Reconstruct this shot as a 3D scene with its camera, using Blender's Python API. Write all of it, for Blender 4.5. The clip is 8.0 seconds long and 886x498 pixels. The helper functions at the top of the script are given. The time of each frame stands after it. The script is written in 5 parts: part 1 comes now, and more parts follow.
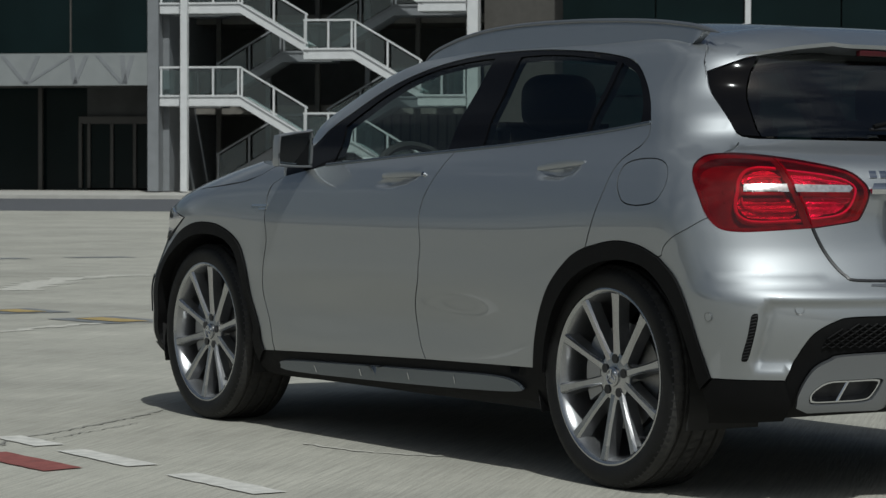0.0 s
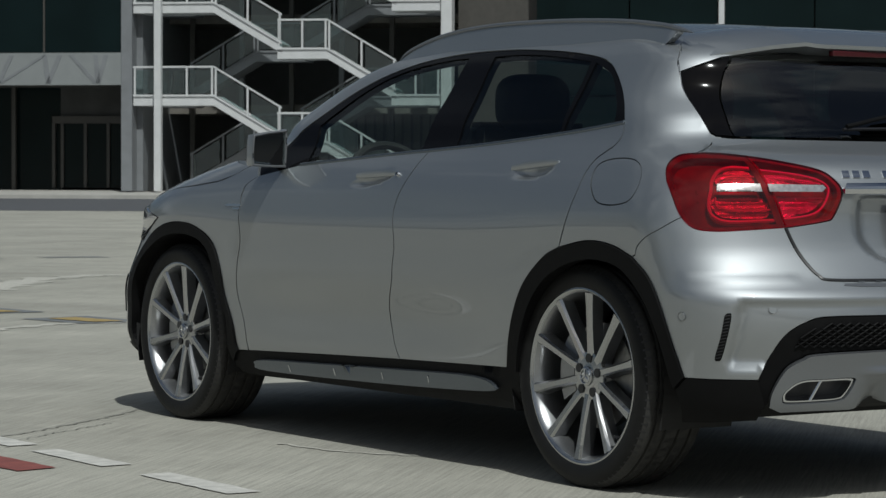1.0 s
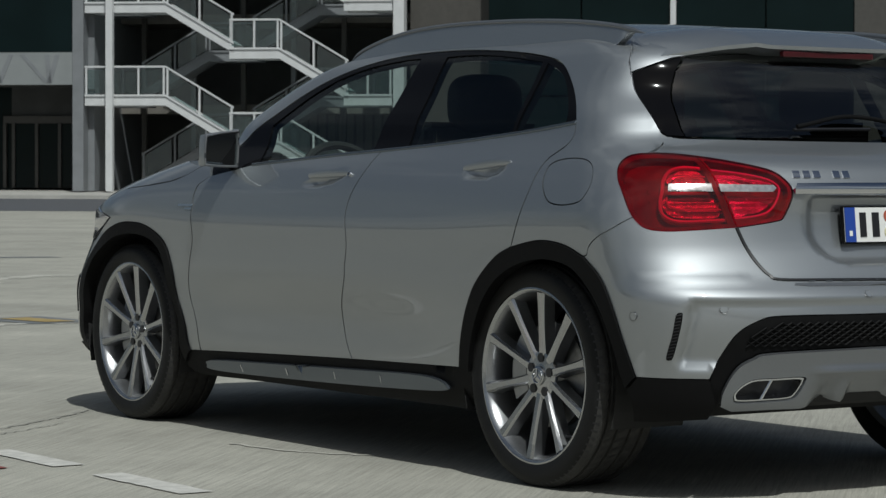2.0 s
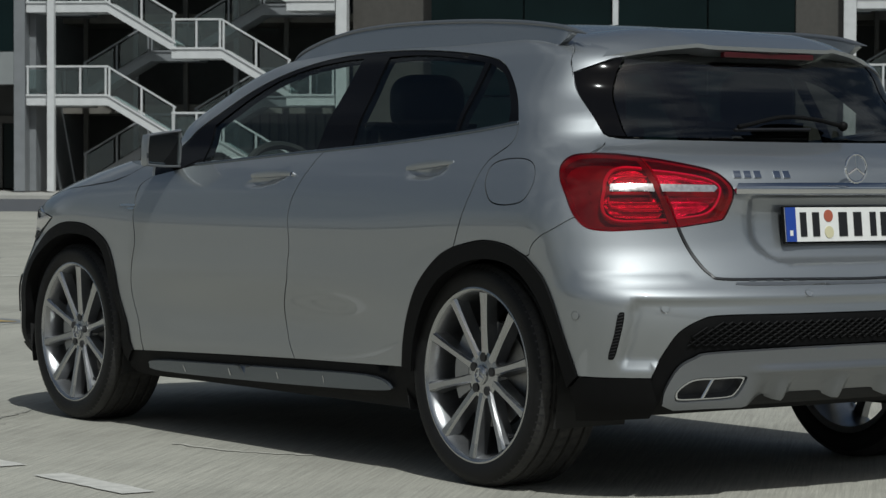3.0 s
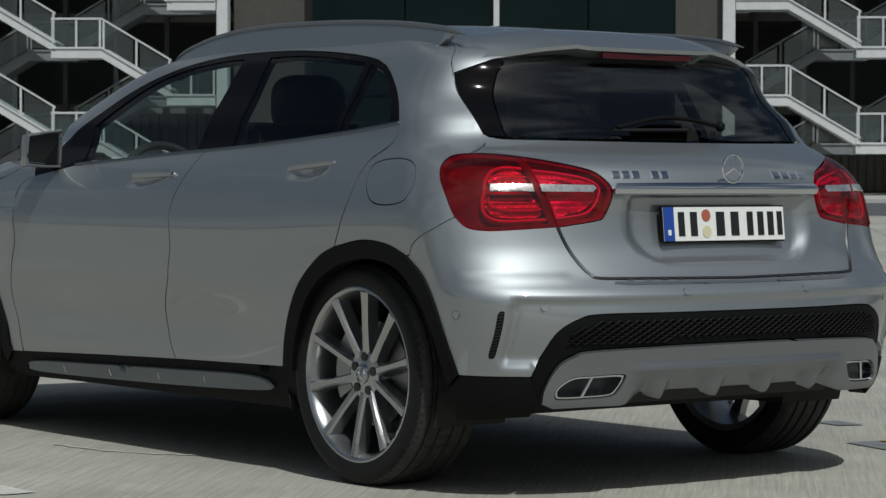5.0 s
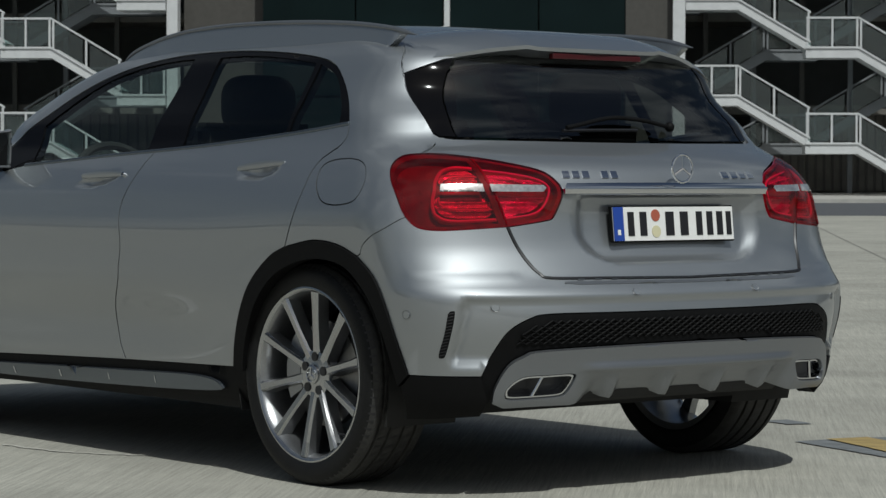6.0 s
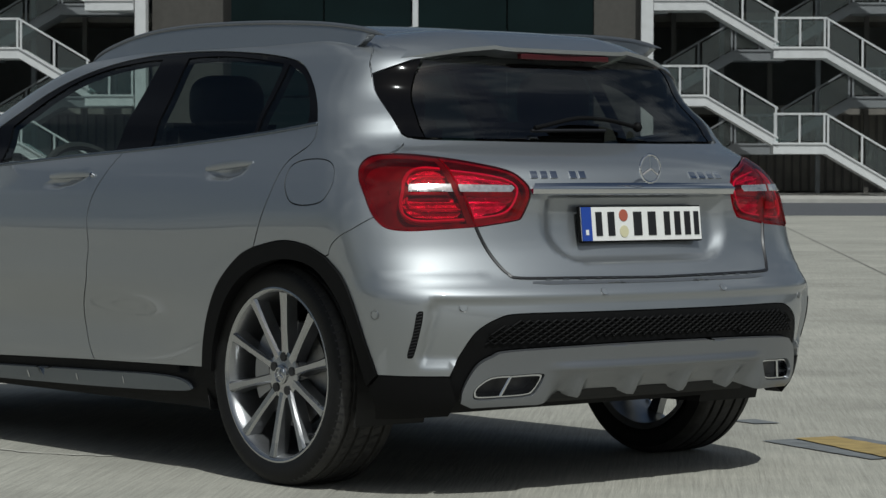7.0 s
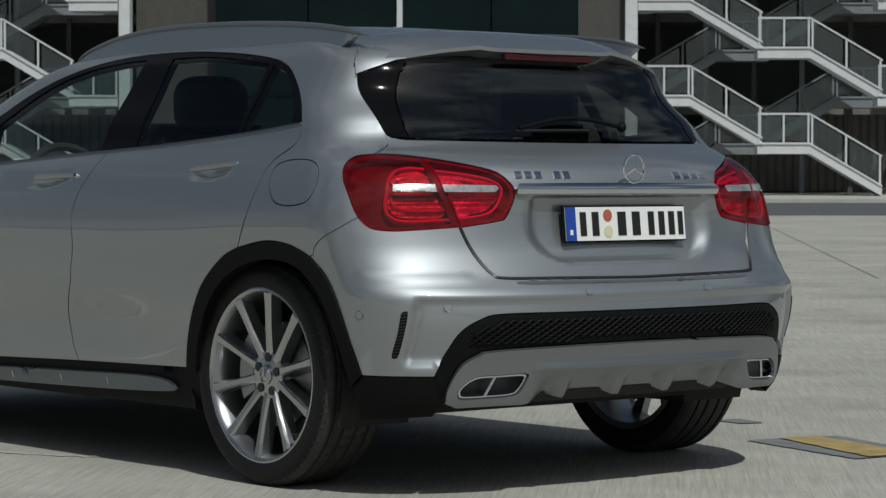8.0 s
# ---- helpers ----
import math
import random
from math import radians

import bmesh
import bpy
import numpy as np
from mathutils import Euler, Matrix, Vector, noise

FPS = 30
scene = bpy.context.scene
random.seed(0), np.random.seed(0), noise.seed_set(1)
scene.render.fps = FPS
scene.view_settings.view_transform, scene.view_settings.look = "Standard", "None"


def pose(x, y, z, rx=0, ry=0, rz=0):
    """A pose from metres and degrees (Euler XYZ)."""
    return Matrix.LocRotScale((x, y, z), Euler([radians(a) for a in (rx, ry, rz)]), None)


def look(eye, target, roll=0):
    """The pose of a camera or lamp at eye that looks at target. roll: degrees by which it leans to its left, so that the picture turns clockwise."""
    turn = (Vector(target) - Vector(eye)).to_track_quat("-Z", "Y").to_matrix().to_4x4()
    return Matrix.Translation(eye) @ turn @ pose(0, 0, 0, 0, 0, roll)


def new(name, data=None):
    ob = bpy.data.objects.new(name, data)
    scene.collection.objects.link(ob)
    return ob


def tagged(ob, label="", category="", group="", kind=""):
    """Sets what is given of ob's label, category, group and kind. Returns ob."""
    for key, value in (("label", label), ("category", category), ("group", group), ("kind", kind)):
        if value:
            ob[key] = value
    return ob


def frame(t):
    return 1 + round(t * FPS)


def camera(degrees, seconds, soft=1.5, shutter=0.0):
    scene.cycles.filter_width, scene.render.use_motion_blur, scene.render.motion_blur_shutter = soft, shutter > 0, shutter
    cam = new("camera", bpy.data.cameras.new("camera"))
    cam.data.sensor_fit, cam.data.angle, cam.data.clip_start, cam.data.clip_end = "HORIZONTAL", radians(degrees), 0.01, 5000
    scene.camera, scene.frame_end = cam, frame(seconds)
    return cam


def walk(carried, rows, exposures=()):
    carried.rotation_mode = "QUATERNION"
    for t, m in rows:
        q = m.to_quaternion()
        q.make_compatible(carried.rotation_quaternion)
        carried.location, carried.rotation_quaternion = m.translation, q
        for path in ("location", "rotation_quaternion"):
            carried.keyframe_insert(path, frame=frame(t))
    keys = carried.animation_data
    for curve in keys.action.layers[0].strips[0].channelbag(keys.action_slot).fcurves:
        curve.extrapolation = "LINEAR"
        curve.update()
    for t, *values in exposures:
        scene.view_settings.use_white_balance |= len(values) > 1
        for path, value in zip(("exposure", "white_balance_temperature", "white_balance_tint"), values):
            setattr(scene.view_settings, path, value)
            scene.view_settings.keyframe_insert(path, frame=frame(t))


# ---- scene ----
cam = camera(19.311, 8.0, soft=1.4)
cam.data.dof.use_dof, cam.data.dof.focus_distance, cam.data.dof.aperture_fstop = True, 9.2, 20.0
EYE_A, EYE_B = Vector((-5.611, -6.485, 0.9585)), Vector((-5.665, -6.569, 0.958))
ROWS = [  # seconds, yaw, pitch, roll
    (0.0, -32.443, -1.580, 0.167), (0.5, -32.643, -1.582, 0.172), (1.0, -33.016, -1.583, 0.171),
    (1.5, -33.504, -1.582, 0.170), (3.0, -35.327, -1.575, 0.182), (3.5, -35.997, -1.575, 0.180),
    (4.0, -36.706, -1.570, 0.178), (4.5, -37.327, -1.566, 0.175), (6.0, -39.016, -1.558, 0.147),
    (6.5, -39.410, -1.555, 0.130), (7.0, -39.705, -1.551, 0.106), (7.5, -39.908, -1.548, 0.085),
    (8.0, -40.045, -1.545, 0.050),
]


def camera_row(yaw, pitch, roll):
    e = EYE_A.lerp(EYE_B, (yaw - ROWS[0][1]) / (ROWS[-1][1] - ROWS[0][1]))
    return pose(e.x, e.y, e.z, 90 + pitch, 0, yaw) @ pose(0, 0, 0, 0, 0, roll)


walk(cam, [(t, camera_row(a, b, c)) for t, a, b, c in ROWS], exposures=[(0.0, -0.5, 6080, 4), (8.0, -0.5, 6080, 4)])

# ---------------------------------------------------------------- sky and sun
SUN_TO = Vector((-0.24, -0.70, 1.0)).normalized()
world = bpy.data.worlds.new("sky")
scene.world = world
world.use_nodes = True
wn = world.node_tree
sky = wn.nodes.new("ShaderNodeTexSky")
sky.sky_type, sky.sun_disc = "NISHITA", False
sky.sun_elevation = math.asin(SUN_TO.z)
sky.sun_rotation = math.atan2(SUN_TO.x, SUN_TO.y)
sky.dust_density = 4.0
# scattered clouds on the sky
co = wn.nodes.new("ShaderNodeTexCoord")
mp = wn.nodes.new("ShaderNodeMapping")
mp.inputs["Scale"].default_value = (1.5, 1.5, 2.4)
cl = wn.nodes.new("ShaderNodeTexNoise")
cl.inputs["Scale"].default_value, cl.inputs["Detail"].default_value, cl.inputs["Roughness"].default_value = 1.7, 7, 0.58
rp = wn.nodes.new("ShaderNodeValToRGB")
rp.color_ramp.elements[0].position, rp.color_ramp.elements[1].position = 0.46, 0.66
rp.color_ramp.elements[1].color = (0.85, 0.85, 0.85, 1)
mxw = wn.nodes.new("ShaderNodeMix")
mxw.data_type = "RGBA"
mxw.inputs["B"].default_value = (10.0, 10.3, 10.6, 1)
wn.links.new(co.outputs["Generated"], mp.inputs["Vector"])
wn.links.new(mp.outputs["Vector"], cl.inputs["Vector"])
wn.links.new(cl.outputs["Fac"], rp.inputs["Fac"])
wn.links.new(rp.outputs["Color"], mxw.inputs["Factor"])
wn.links.new(sky.outputs["Color"], mxw.inputs["A"])
wn.links.new(mxw.outputs["Result"], wn.nodes["Background"].inputs["Color"])
wn.nodes["Background"].inputs["Strength"].default_value = 0.049
sun = new("sun", bpy.data.lights.new("sun", "SUN"))
sun.data.energy, sun.data.angle, sun.data.color = 3.75, radians(0.6), (1.0, 0.97, 0.92)
sun.matrix_basis = look(SUN_TO * 80, (0, 0, 0))


# ---------------------------------------------------------------- materials
def mat(name, color, rough=0.5, metal=0.0, vary=0.0, scale=8.0, bump=0.0, bscale=60.0, coat=0.0, spec=0.5, detail=5.0, coat_ior=1.5):
    m = bpy.data.materials.new(name)
    m.use_nodes = True
    nt = m.node_tree
    b = nt.nodes["Principled BSDF"]
    b.inputs["Base Color"].default_value = (*color, 1)
    b.inputs["Roughness"].default_value = rough
    b.inputs["Metallic"].default_value = metal
    b.inputs["Coat Weight"].default_value = coat
    b.inputs["Coat Roughness"].default_value = 0.03
    b.inputs["Coat IOR"].default_value = coat_ior
    b.inputs["Specular IOR Level"].default_value = spec
    tc = nt.nodes.new("ShaderNodeTexCoord")
    if vary:
        n = nt.nodes.new("ShaderNodeTexNoise")
        n.inputs["Scale"].default_value, n.inputs["Detail"].default_value = scale, detail
        r = nt.nodes.new("ShaderNodeMapRange")
        r.inputs["From Min"].default_value, r.inputs["From Max"].default_value = 0.3, 0.7
        r.inputs["To Min"].default_value, r.inputs["To Max"].default_value = 1 - vary, 1 + vary
        h = nt.nodes.new("ShaderNodeMix")
        h.data_type, h.blend_type = "RGBA", "MULTIPLY"
        h.inputs["Factor"].default_value = 1
        h.inputs["A"].default_value = (*color, 1)
        nt.links.new(tc.outputs["Object"], n.inputs["Vector"])
        nt.links.new(n.outputs["Fac"], r.inputs["Value"])
        nt.links.new(r.outputs["Result"], h.inputs["B"])
        nt.links.new(h.outputs["Result"], b.inputs["Base Color"])
        rr = nt.nodes.new("ShaderNodeMapRange")
        rr.inputs["To Min"].default_value, rr.inputs["To Max"].default_value = rough * (1 - vary), min(1, rough * (1 + vary))
        nt.links.new(n.outputs["Fac"], rr.inputs["Value"])
        nt.links.new(rr.outputs["Result"], b.inputs["Roughness"])
    if bump:
        n2 = nt.nodes.new("ShaderNodeTexNoise")
        n2.inputs["Scale"].default_value, n2.inputs["Detail"].default_value = bscale, 6
        bp = nt.nodes.new("ShaderNodeBump")
        bp.inputs["Strength"].default_value, bp.inputs["Distance"].default_value = bump, 0.01
        nt.links.new(tc.outputs["Object"], n2.inputs["Vector"])
        nt.links.new(n2.outputs["Fac"], bp.inputs["Height"])
        nt.links.new(bp.outputs["Normal"], b.inputs["Normal"])
    return m


def glass_mat(name, tint, gloss=0.0, face=0.035, edge=0.6):
    """A thin clear pane: tinted see-through, with gloss that grows towards grazing views."""
    m = bpy.data.materials.new(name)
    m.use_nodes = True
    nt = m.node_tree
    nt.nodes.remove(nt.nodes["Principled BSDF"])
    t, g, x, lw, pw, mr = (nt.nodes.new("ShaderNode" + k) for k in ("BsdfTransparent", "BsdfGlossy", "MixShader", "LayerWeight", "Math", "MapRange"))
    t.inputs["Color"].default_value = (*tint, 1)
    g.inputs["Roughness"].default_value = gloss
    lw.inputs["Blend"].default_value = 0.5
    pw.operation = "POWER"
    pw.inputs[1].default_value = 4.5
    mr.inputs["To Min"].default_value, mr.inputs["To Max"].default_value = face, edge
    nt.links.new(lw.outputs["Facing"], pw.inputs[0])
    nt.links.new(pw.outputs[0], mr.inputs["Value"])
    nt.links.new(mr.outputs["Result"], x.inputs["Fac"])
    nt.links.new(t.outputs["BSDF"], x.inputs[1])
    nt.links.new(g.outputs["BSDF"], x.inputs[2])
    nt.links.new(x.outputs["Shader"], nt.nodes["Material Output"].inputs["Surface"])
    return m


PAINT = mat("silver_paint", (0.325, 0.342, 0.357), 0.53, 0.93, 0.02, 900, 0.0, coat=1.0, coat_ior=1.9)
PLASTIC = mat("black_plastic", (0.0045, 0.0045, 0.0048), 0.6, 0, 0.15, 40, 0.12, 900, spec=0.13)
GLOSS = mat("black_gloss", (0.005, 0.005, 0.006), 0.10, 0, spec=0.07)
DARK = mat("underbody_black", (0.012, 0.012, 0.012), 0.8, 0, 0.2, 20)
CHROME = mat("chrome", (0.66, 0.67, 0.69), 0.08, 1.0)
SATIN = mat("satin_silver", (0.24, 0.25, 0.265), 0.36, 0.8, 0.03, 300)
STRIP = mat("grey_strip", (0.15, 0.17, 0.195), 0.2, 0.8, 0.04, 200)
ALLOY = mat("machined_alloy", (0.46, 0.465, 0.47), 0.24, 1.0, 0.05, 250)
POCKET = mat("grey_alloy", (0.34, 0.345, 0.355), 0.3, 0.9, 0.05, 120)
# tread rubber made paler than the sidewall's to carry the sunlight on it
TREAD = mat("sunlit_tread_rubber", (0.042, 0.041, 0.039), 0.7, 0, 0.3, 40, 0.2, 500, spec=0.3)
RUBBER = mat("tyre_rubber", (0.012, 0.012, 0.012), 0.5, 0, 0.25, 30, 0.15, 500, spec=0.18)
DISC = mat("brake_steel", (0.28, 0.275, 0.27), 0.35, 0.9, 0.1, 60)
RED = glass_mat("red_lens", (0.86, 0.016, 0.18), 0.02, 0.05, 0.7)
RED_DEEP = glass_mat("deep_red_lens", (0.70, 0.010, 0.11), 0.02, 0.05, 0.7)
RED_DARK = mat("dark_red_plastic", (0.20, 0.010, 0.04), 0.3, 0, 0.3, 25, coat=0.3)
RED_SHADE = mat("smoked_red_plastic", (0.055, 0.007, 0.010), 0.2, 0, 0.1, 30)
REFLECT = mat("lamp_reflector", (0.75, 0.74, 0.74), 0.25, 0.45, 0.3, 45, 0.5, 120)
GUIDE = mat("pale_light_guide", (0.85, 0.83, 0.83), 0.15, 0.0, coat=1.0)
CLEAR = mat("clear_lens", (0.56, 0.55, 0.555), 0.14, 0.7, 0.25, 90, coat=1.0)
WHITE_P = mat("plate_white", (0.78, 0.78, 0.76), 0.35, 0, 0.03, 60)
BLUE_P = mat("plate_blue", (0.02, 0.06, 0.32), 0.35)
INK = mat("ink_black", (0.012, 0.012, 0.014), 0.4)
STICK_R = mat("sticker_red", (0.38, 0.10, 0.06), 0.5)
STICK_Y = mat("sticker_cream", (0.62, 0.58, 0.38), 0.5)
FABRIC = mat("dark_upholstery", (0.028, 0.026, 0.023), 0.75, 0, 0.2, 60, 0.2, 400)
WINDOW = glass_mat("tinted_window", (0.66, 0.75, 0.73), face=0.045)
REARWIN = glass_mat("dark_tinted_window", (0.36, 0.375, 0.36), face=0.10)
SIDEWIN = glass_mat("tinted_rear_side_window", (0.64, 0.70, 0.68), face=0.045)
SCREEN = glass_mat("windscreen", (0.72, 0.78, 0.76))
MIRROR = mat("mirror_glass", (0.40, 0.44, 0.44), 0.01, 1.0)
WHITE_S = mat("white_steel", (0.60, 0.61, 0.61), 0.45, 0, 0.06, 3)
# cladding grey, which also stands for shade on the rear stairs and the band
GREY_S = mat("grey_cladding_and_shade", (0.20, 0.21, 0.22), 0.5, 0, 0.08, 2)
BAND = mat("pale_cladding", (0.235, 0.25, 0.25), 0.55, 0, 0.06, 1.5)
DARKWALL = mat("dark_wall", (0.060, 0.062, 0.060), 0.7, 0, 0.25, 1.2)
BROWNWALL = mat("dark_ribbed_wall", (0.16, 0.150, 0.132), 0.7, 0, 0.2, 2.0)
FACADE = mat("dark_facade_glass", (0.005, 0.012, 0.013), 0.12, 0, 0.2, 0.4, spec=0.22)
FRAME_D = mat("bronze_frame", (0.068, 0.064, 0.057), 0.5, 0, 0.1, 5)
BAL = glass_mat("balustrade_glass", (0.66, 0.76, 0.75), gloss=0.35, face=0.12)
ASPHALT = mat("asphalt", (0.085, 0.088, 0.095), 0.9, 0, 0.15, 3, 0.3, 80)
KERB = mat("kerb_concrete", (0.40, 0.39, 0.36), 0.85, 0, 0.12, 2, 0.2, 60)
P_WHITE = mat("worn_white_paint", (0.55, 0.54, 0.50), 0.8, 0, 0.16, 18, 0.2, 120)
P_RED = mat("worn_red_paint", (0.23, 0.072, 0.062), 0.8, 0, 0.2, 18, 0.2, 120)
P_YELLOW = mat("worn_yellow_paint", (0.36, 0.265, 0.105), 0.8, 0, 0.2, 14, 0.2, 120)
P_GREY = mat("worn_grey_paint", (0.17, 0.18, 0.185), 0.85, 0, 0.2, 14, 0.2, 120)
JOINT = mat("joint_filler", (0.20, 0.19, 0.17), 0.9, 0, 0.2, 10)


def concrete():
    """Pale weathered concrete: blotches, long stains, brushed lines and fine grain."""
    m = bpy.data.materials.new("brushed_concrete")
    m.use_nodes = True
    nt = m.node_tree
    b = nt.nodes["Principled BSDF"]
    b.inputs["Roughness"].default_value = 0.85
    tc = nt.nodes.new("ShaderNodeTexCoord")

    def noise_of(scale, detail, stretch=(1, 1, 1), turn=0.0, rough=0.55):
        mpn = nt.nodes.new("ShaderNodeMapping")
        mpn.vector_type = "TEXTURE"
        mpn.inputs["Scale"].default_value = [1 / k for k in stretch]
        mpn.inputs["Rotation"].default_value = (0, 0, turn)
        n = nt.nodes.new("ShaderNodeTexNoise")
        n.inputs["Scale"].default_value, n.inputs["Detail"].default_value, n.inputs["Roughness"].default_value = scale, detail, rough
        nt.links.new(tc.outputs["Object"], mpn.inputs["Vector"])
        nt.links.new(mpn.outputs["Vector"], n.inputs["Vector"])
        return n

    last = None
    for n, lo, hi, k0, k1 in (
        (noise_of(0.35, 6), 0.35, 0.65, 0.86, 1.09),
        (noise_of(1.7, 8, (1, 0.8, 1), radians(20), 0.68), 0.35, 0.68, 0.84, 1.09),
        (noise_of(5.0, 4, (15, 0.35, 1), radians(-45), 0.7), 0.32, 0.68, 0.80, 1.13),
        (noise_of(160, 3), 0.3, 0.7, 0.80, 1.16),
    ):
        r = nt.nodes.new("ShaderNodeMapRange")
        for key, val in (("From Min", lo), ("From Max", hi), ("To Min", k0), ("To Max", k1)):
            r.inputs[key].default_value = val
        nt.links.new(n.outputs["Fac"], r.inputs["Value"])
        if last is None:
            last = r.outputs["Result"]
        else:
            mu = nt.nodes.new("ShaderNodeMath")
            mu.operation = "MULTIPLY"
            nt.links.new(last, mu.inputs[0])
            nt.links.new(r.outputs["Result"], mu.inputs[1])
            last = mu.outputs[0]
    h = nt.nodes.new("ShaderNodeMix")
    h.data_type, h.blend_type = "RGBA", "MULTIPLY"
    h.inputs["Factor"].default_value = 1
    h.inputs["A"].default_value = (0.405, 0.393, 0.340, 1)
    nt.links.new(last, h.inputs["B"])
    nt.links.new(h.outputs["Result"], b.inputs["Base Color"])
    bp = nt.nodes.new("ShaderNodeBump")
    bp.inputs["Strength"].default_value, bp.inputs["Distance"].default_value = 0.6, 0.006
    n3 = noise_of(40, 6, (2.2, 0.12, 1), radians(-45))
    nt.links.new(n3.outputs["Fac"], bp.inputs["Height"])
    nt.links.new(bp.outputs["Normal"], b.inputs["Normal"])
    return m


CONCRETE = concrete()


# ---------------------------------------------------------------- mesh helpers
def part(name, bm, material, parent=None, label="", smooth=False):
    me = bpy.data.meshes.new(name)
    bm.normal_update()
    bm.to_mesh(me)
    bm.free()
    me.materials.append(material)
    if smooth:
        for p in me.polygons:
            p.use_smooth = True
        me.set_sharp_from_angle(angle=radians(40))
    ob = new(name, me)
    if parent:
        ob.parent = parent
    if label:
        tagged(ob, label)
    return ob


def empty(name, m=None):
    ob = new(name)
    if m is not None:
        ob.matrix_basis = m
    return ob


def box(bm, x0, x1, y0, y1, z0, z1, bevel=0.0):
    vs = [bm.verts.new((x, y, z)) for z in (z0, z1) for y in (y0, y1) for x in (x0, x1)]
    fs = [bm.faces.new([vs[i] for i in f]) for f in ((0, 2, 3, 1), (4, 5, 7, 6), (0, 1, 5, 4), (2, 6, 7, 3), (1, 3, 7, 5), (0, 4, 6, 2))]
    if bevel:
        es = list({e for f in fs for e in f.edges})
        bmesh.ops.bevel(bm, geom=es, offset=bevel, segments=2, profile=0.5, affect="EDGES")
    return bm


def boxed(*a, **k):
    return box(bmesh.new(), *a, **k)


def prism(bm, pts, axis, a, b):
    """Extrudes a polygon of (p, q) along an axis from a to b. axis 'y': pts are (x, z); 'x': (y, z); 'z': (x, y)."""
    put = {"y": lambda p, q, s: (p, s, q), "x": lambda p, q, s: (s, p, q), "z": lambda p, q, s: (p, q, s)}[axis]
    lo = [bm.verts.new(put(p, q, a)) for p, q in pts]
    hi = [bm.verts.new(put(p, q, b)) for p, q in pts]
    bm.faces.new(lo), bm.faces.new(hi[::-1])
    n = len(pts)
    for i in range(n):
        bm.faces.new((lo[i], hi[i], hi[(i + 1) % n], lo[(i + 1) % n]))
    bmesh.ops.recalc_face_normals(bm, faces=bm.faces[:])
    return bm


def tube(bm, pts, r, sides=10, closed=False, flat=1.0):
    """A round bar along points; flat squeezes it upright."""
    pts = [Vector(p) for p in pts]
    rings = []
    n = len(pts)
    radii = r if isinstance(r, list) else [r] * n
    for i, p in enumerate(pts):
        r = radii[i]
        a = pts[(i - 1) % n] if closed or i else p
        c = pts[(i + 1) % n] if closed or i < n - 1 else p
        d = (c - a).normalized()
        s = d.cross(Vector((0, 0, 1)))
        s = s.normalized() if s.length > 1e-4 else Vector((1, 0, 0))
        t = s.cross(d)
        rings.append([bm.verts.new(p + s * (r * math.cos(k)) + t * (r * flat * math.sin(k))) for k in (2 * math.pi * j / sides for j in range(sides))])
    for i in range(n if closed else n - 1):
        a, c = rings[i], rings[(i + 1) % n]
        for j in range(sides):
            bm.faces.new((a[j], a[(j + 1) % sides], c[(j + 1) % sides], c[j]))
    if not closed:
        bm.faces.new(rings[0][::-1]), bm.faces.new(rings[-1])
    bmesh.ops.recalc_face_normals(bm, faces=bm.faces[:])
    return bm


def lathe(bm, prof, n=72, x_axis=True, closed=False):
    """Turns a profile of (radius, offset) round the x axis."""
    rings = [[bm.verts.new((o, r * math.cos(a), r * math.sin(a))) for a in (2 * math.pi * j / n for j in range(n))] for r, o in prof]
    m = len(prof)
    for i in range(m if closed else m - 1):
        p, q = rings[i], rings[(i + 1) % m]
        for j in range(n):
            bm.faces.new((p[j], p[(j + 1) % n], q[(j + 1) % n], q[j]))
    bmesh.ops.recalc_face_normals(bm, faces=bm.faces[:])
    return bm


def curve(pts, n=6):
    """A smooth line through points."""
    P = np.array(pts, float)
    if len(P) < 3:
        return [tuple(p) for p in P]
    Q = np.vstack([2 * P[0] - P[1], P, 2 * P[-1] - P[-2]])
    out = []
    for i in range(1, len(Q) - 2):
        for k in range(n):
            t = k / n
            out.append(tuple(0.5 * ((2 * Q[i]) + (Q[i + 1] - Q[i - 1]) * t + (2 * Q[i - 1] - 5 * Q[i] + 4 * Q[i + 1] - Q[i + 2]) * t * t + (3 * Q[i] - Q[i - 1] - 3 * Q[i + 1] + Q[i + 2]) * t ** 3)))
    return out + [tuple(P[-1])]


# ---------------------------------------------------------------- ground
bm = bmesh.new()
edges = [-900, -300, -120, -60, -30, -15, -8, -4, -2, 0, 2, 4, 8, 15, 30, 60, 120, 300, 900]
gv = [[bm.verts.new((x, y, 0)) for x in edges] for y in edges]
for i in range(len(edges) - 1):
    for j in range(len(edges) - 1):
        bm.faces.new((gv[i][j], gv[i][j + 1], gv[i + 1][j + 1], gv[i + 1][j]))
ground = part("ground", bm, CONCRETE)
tagged(ground, "pale weathered brushed concrete ground with joints", "ground", kind="structure")


def sheet(bm, pts, z=0.004):
    bm.faces.new([bm.verts.new((x, y, z)) for x, y in pts])
    return bm


def ragged(pts, amp, step=0.05):
    """A painted outline with a slightly worn edge."""
    out = []
    for (a, b), (c, d) in zip(pts, pts[1:] + pts[:1]):
        n = max(1, int(math.hypot(c - a, d - b) / step))
        for k in range(n):
            t = k / n
            out.append((a + (c - a) * t + random.uniform(-amp, amp), b + (d - b) * t + random.uniform(-amp, amp)))
    return out


def marking(name, pts, material, label, z=0.004):
    ob = part(name, sheet(bmesh.new(), ragged(pts, 0.004), z), material)
    return tagged(ob, label, "road marking", "painted markings on the concrete", "structure")


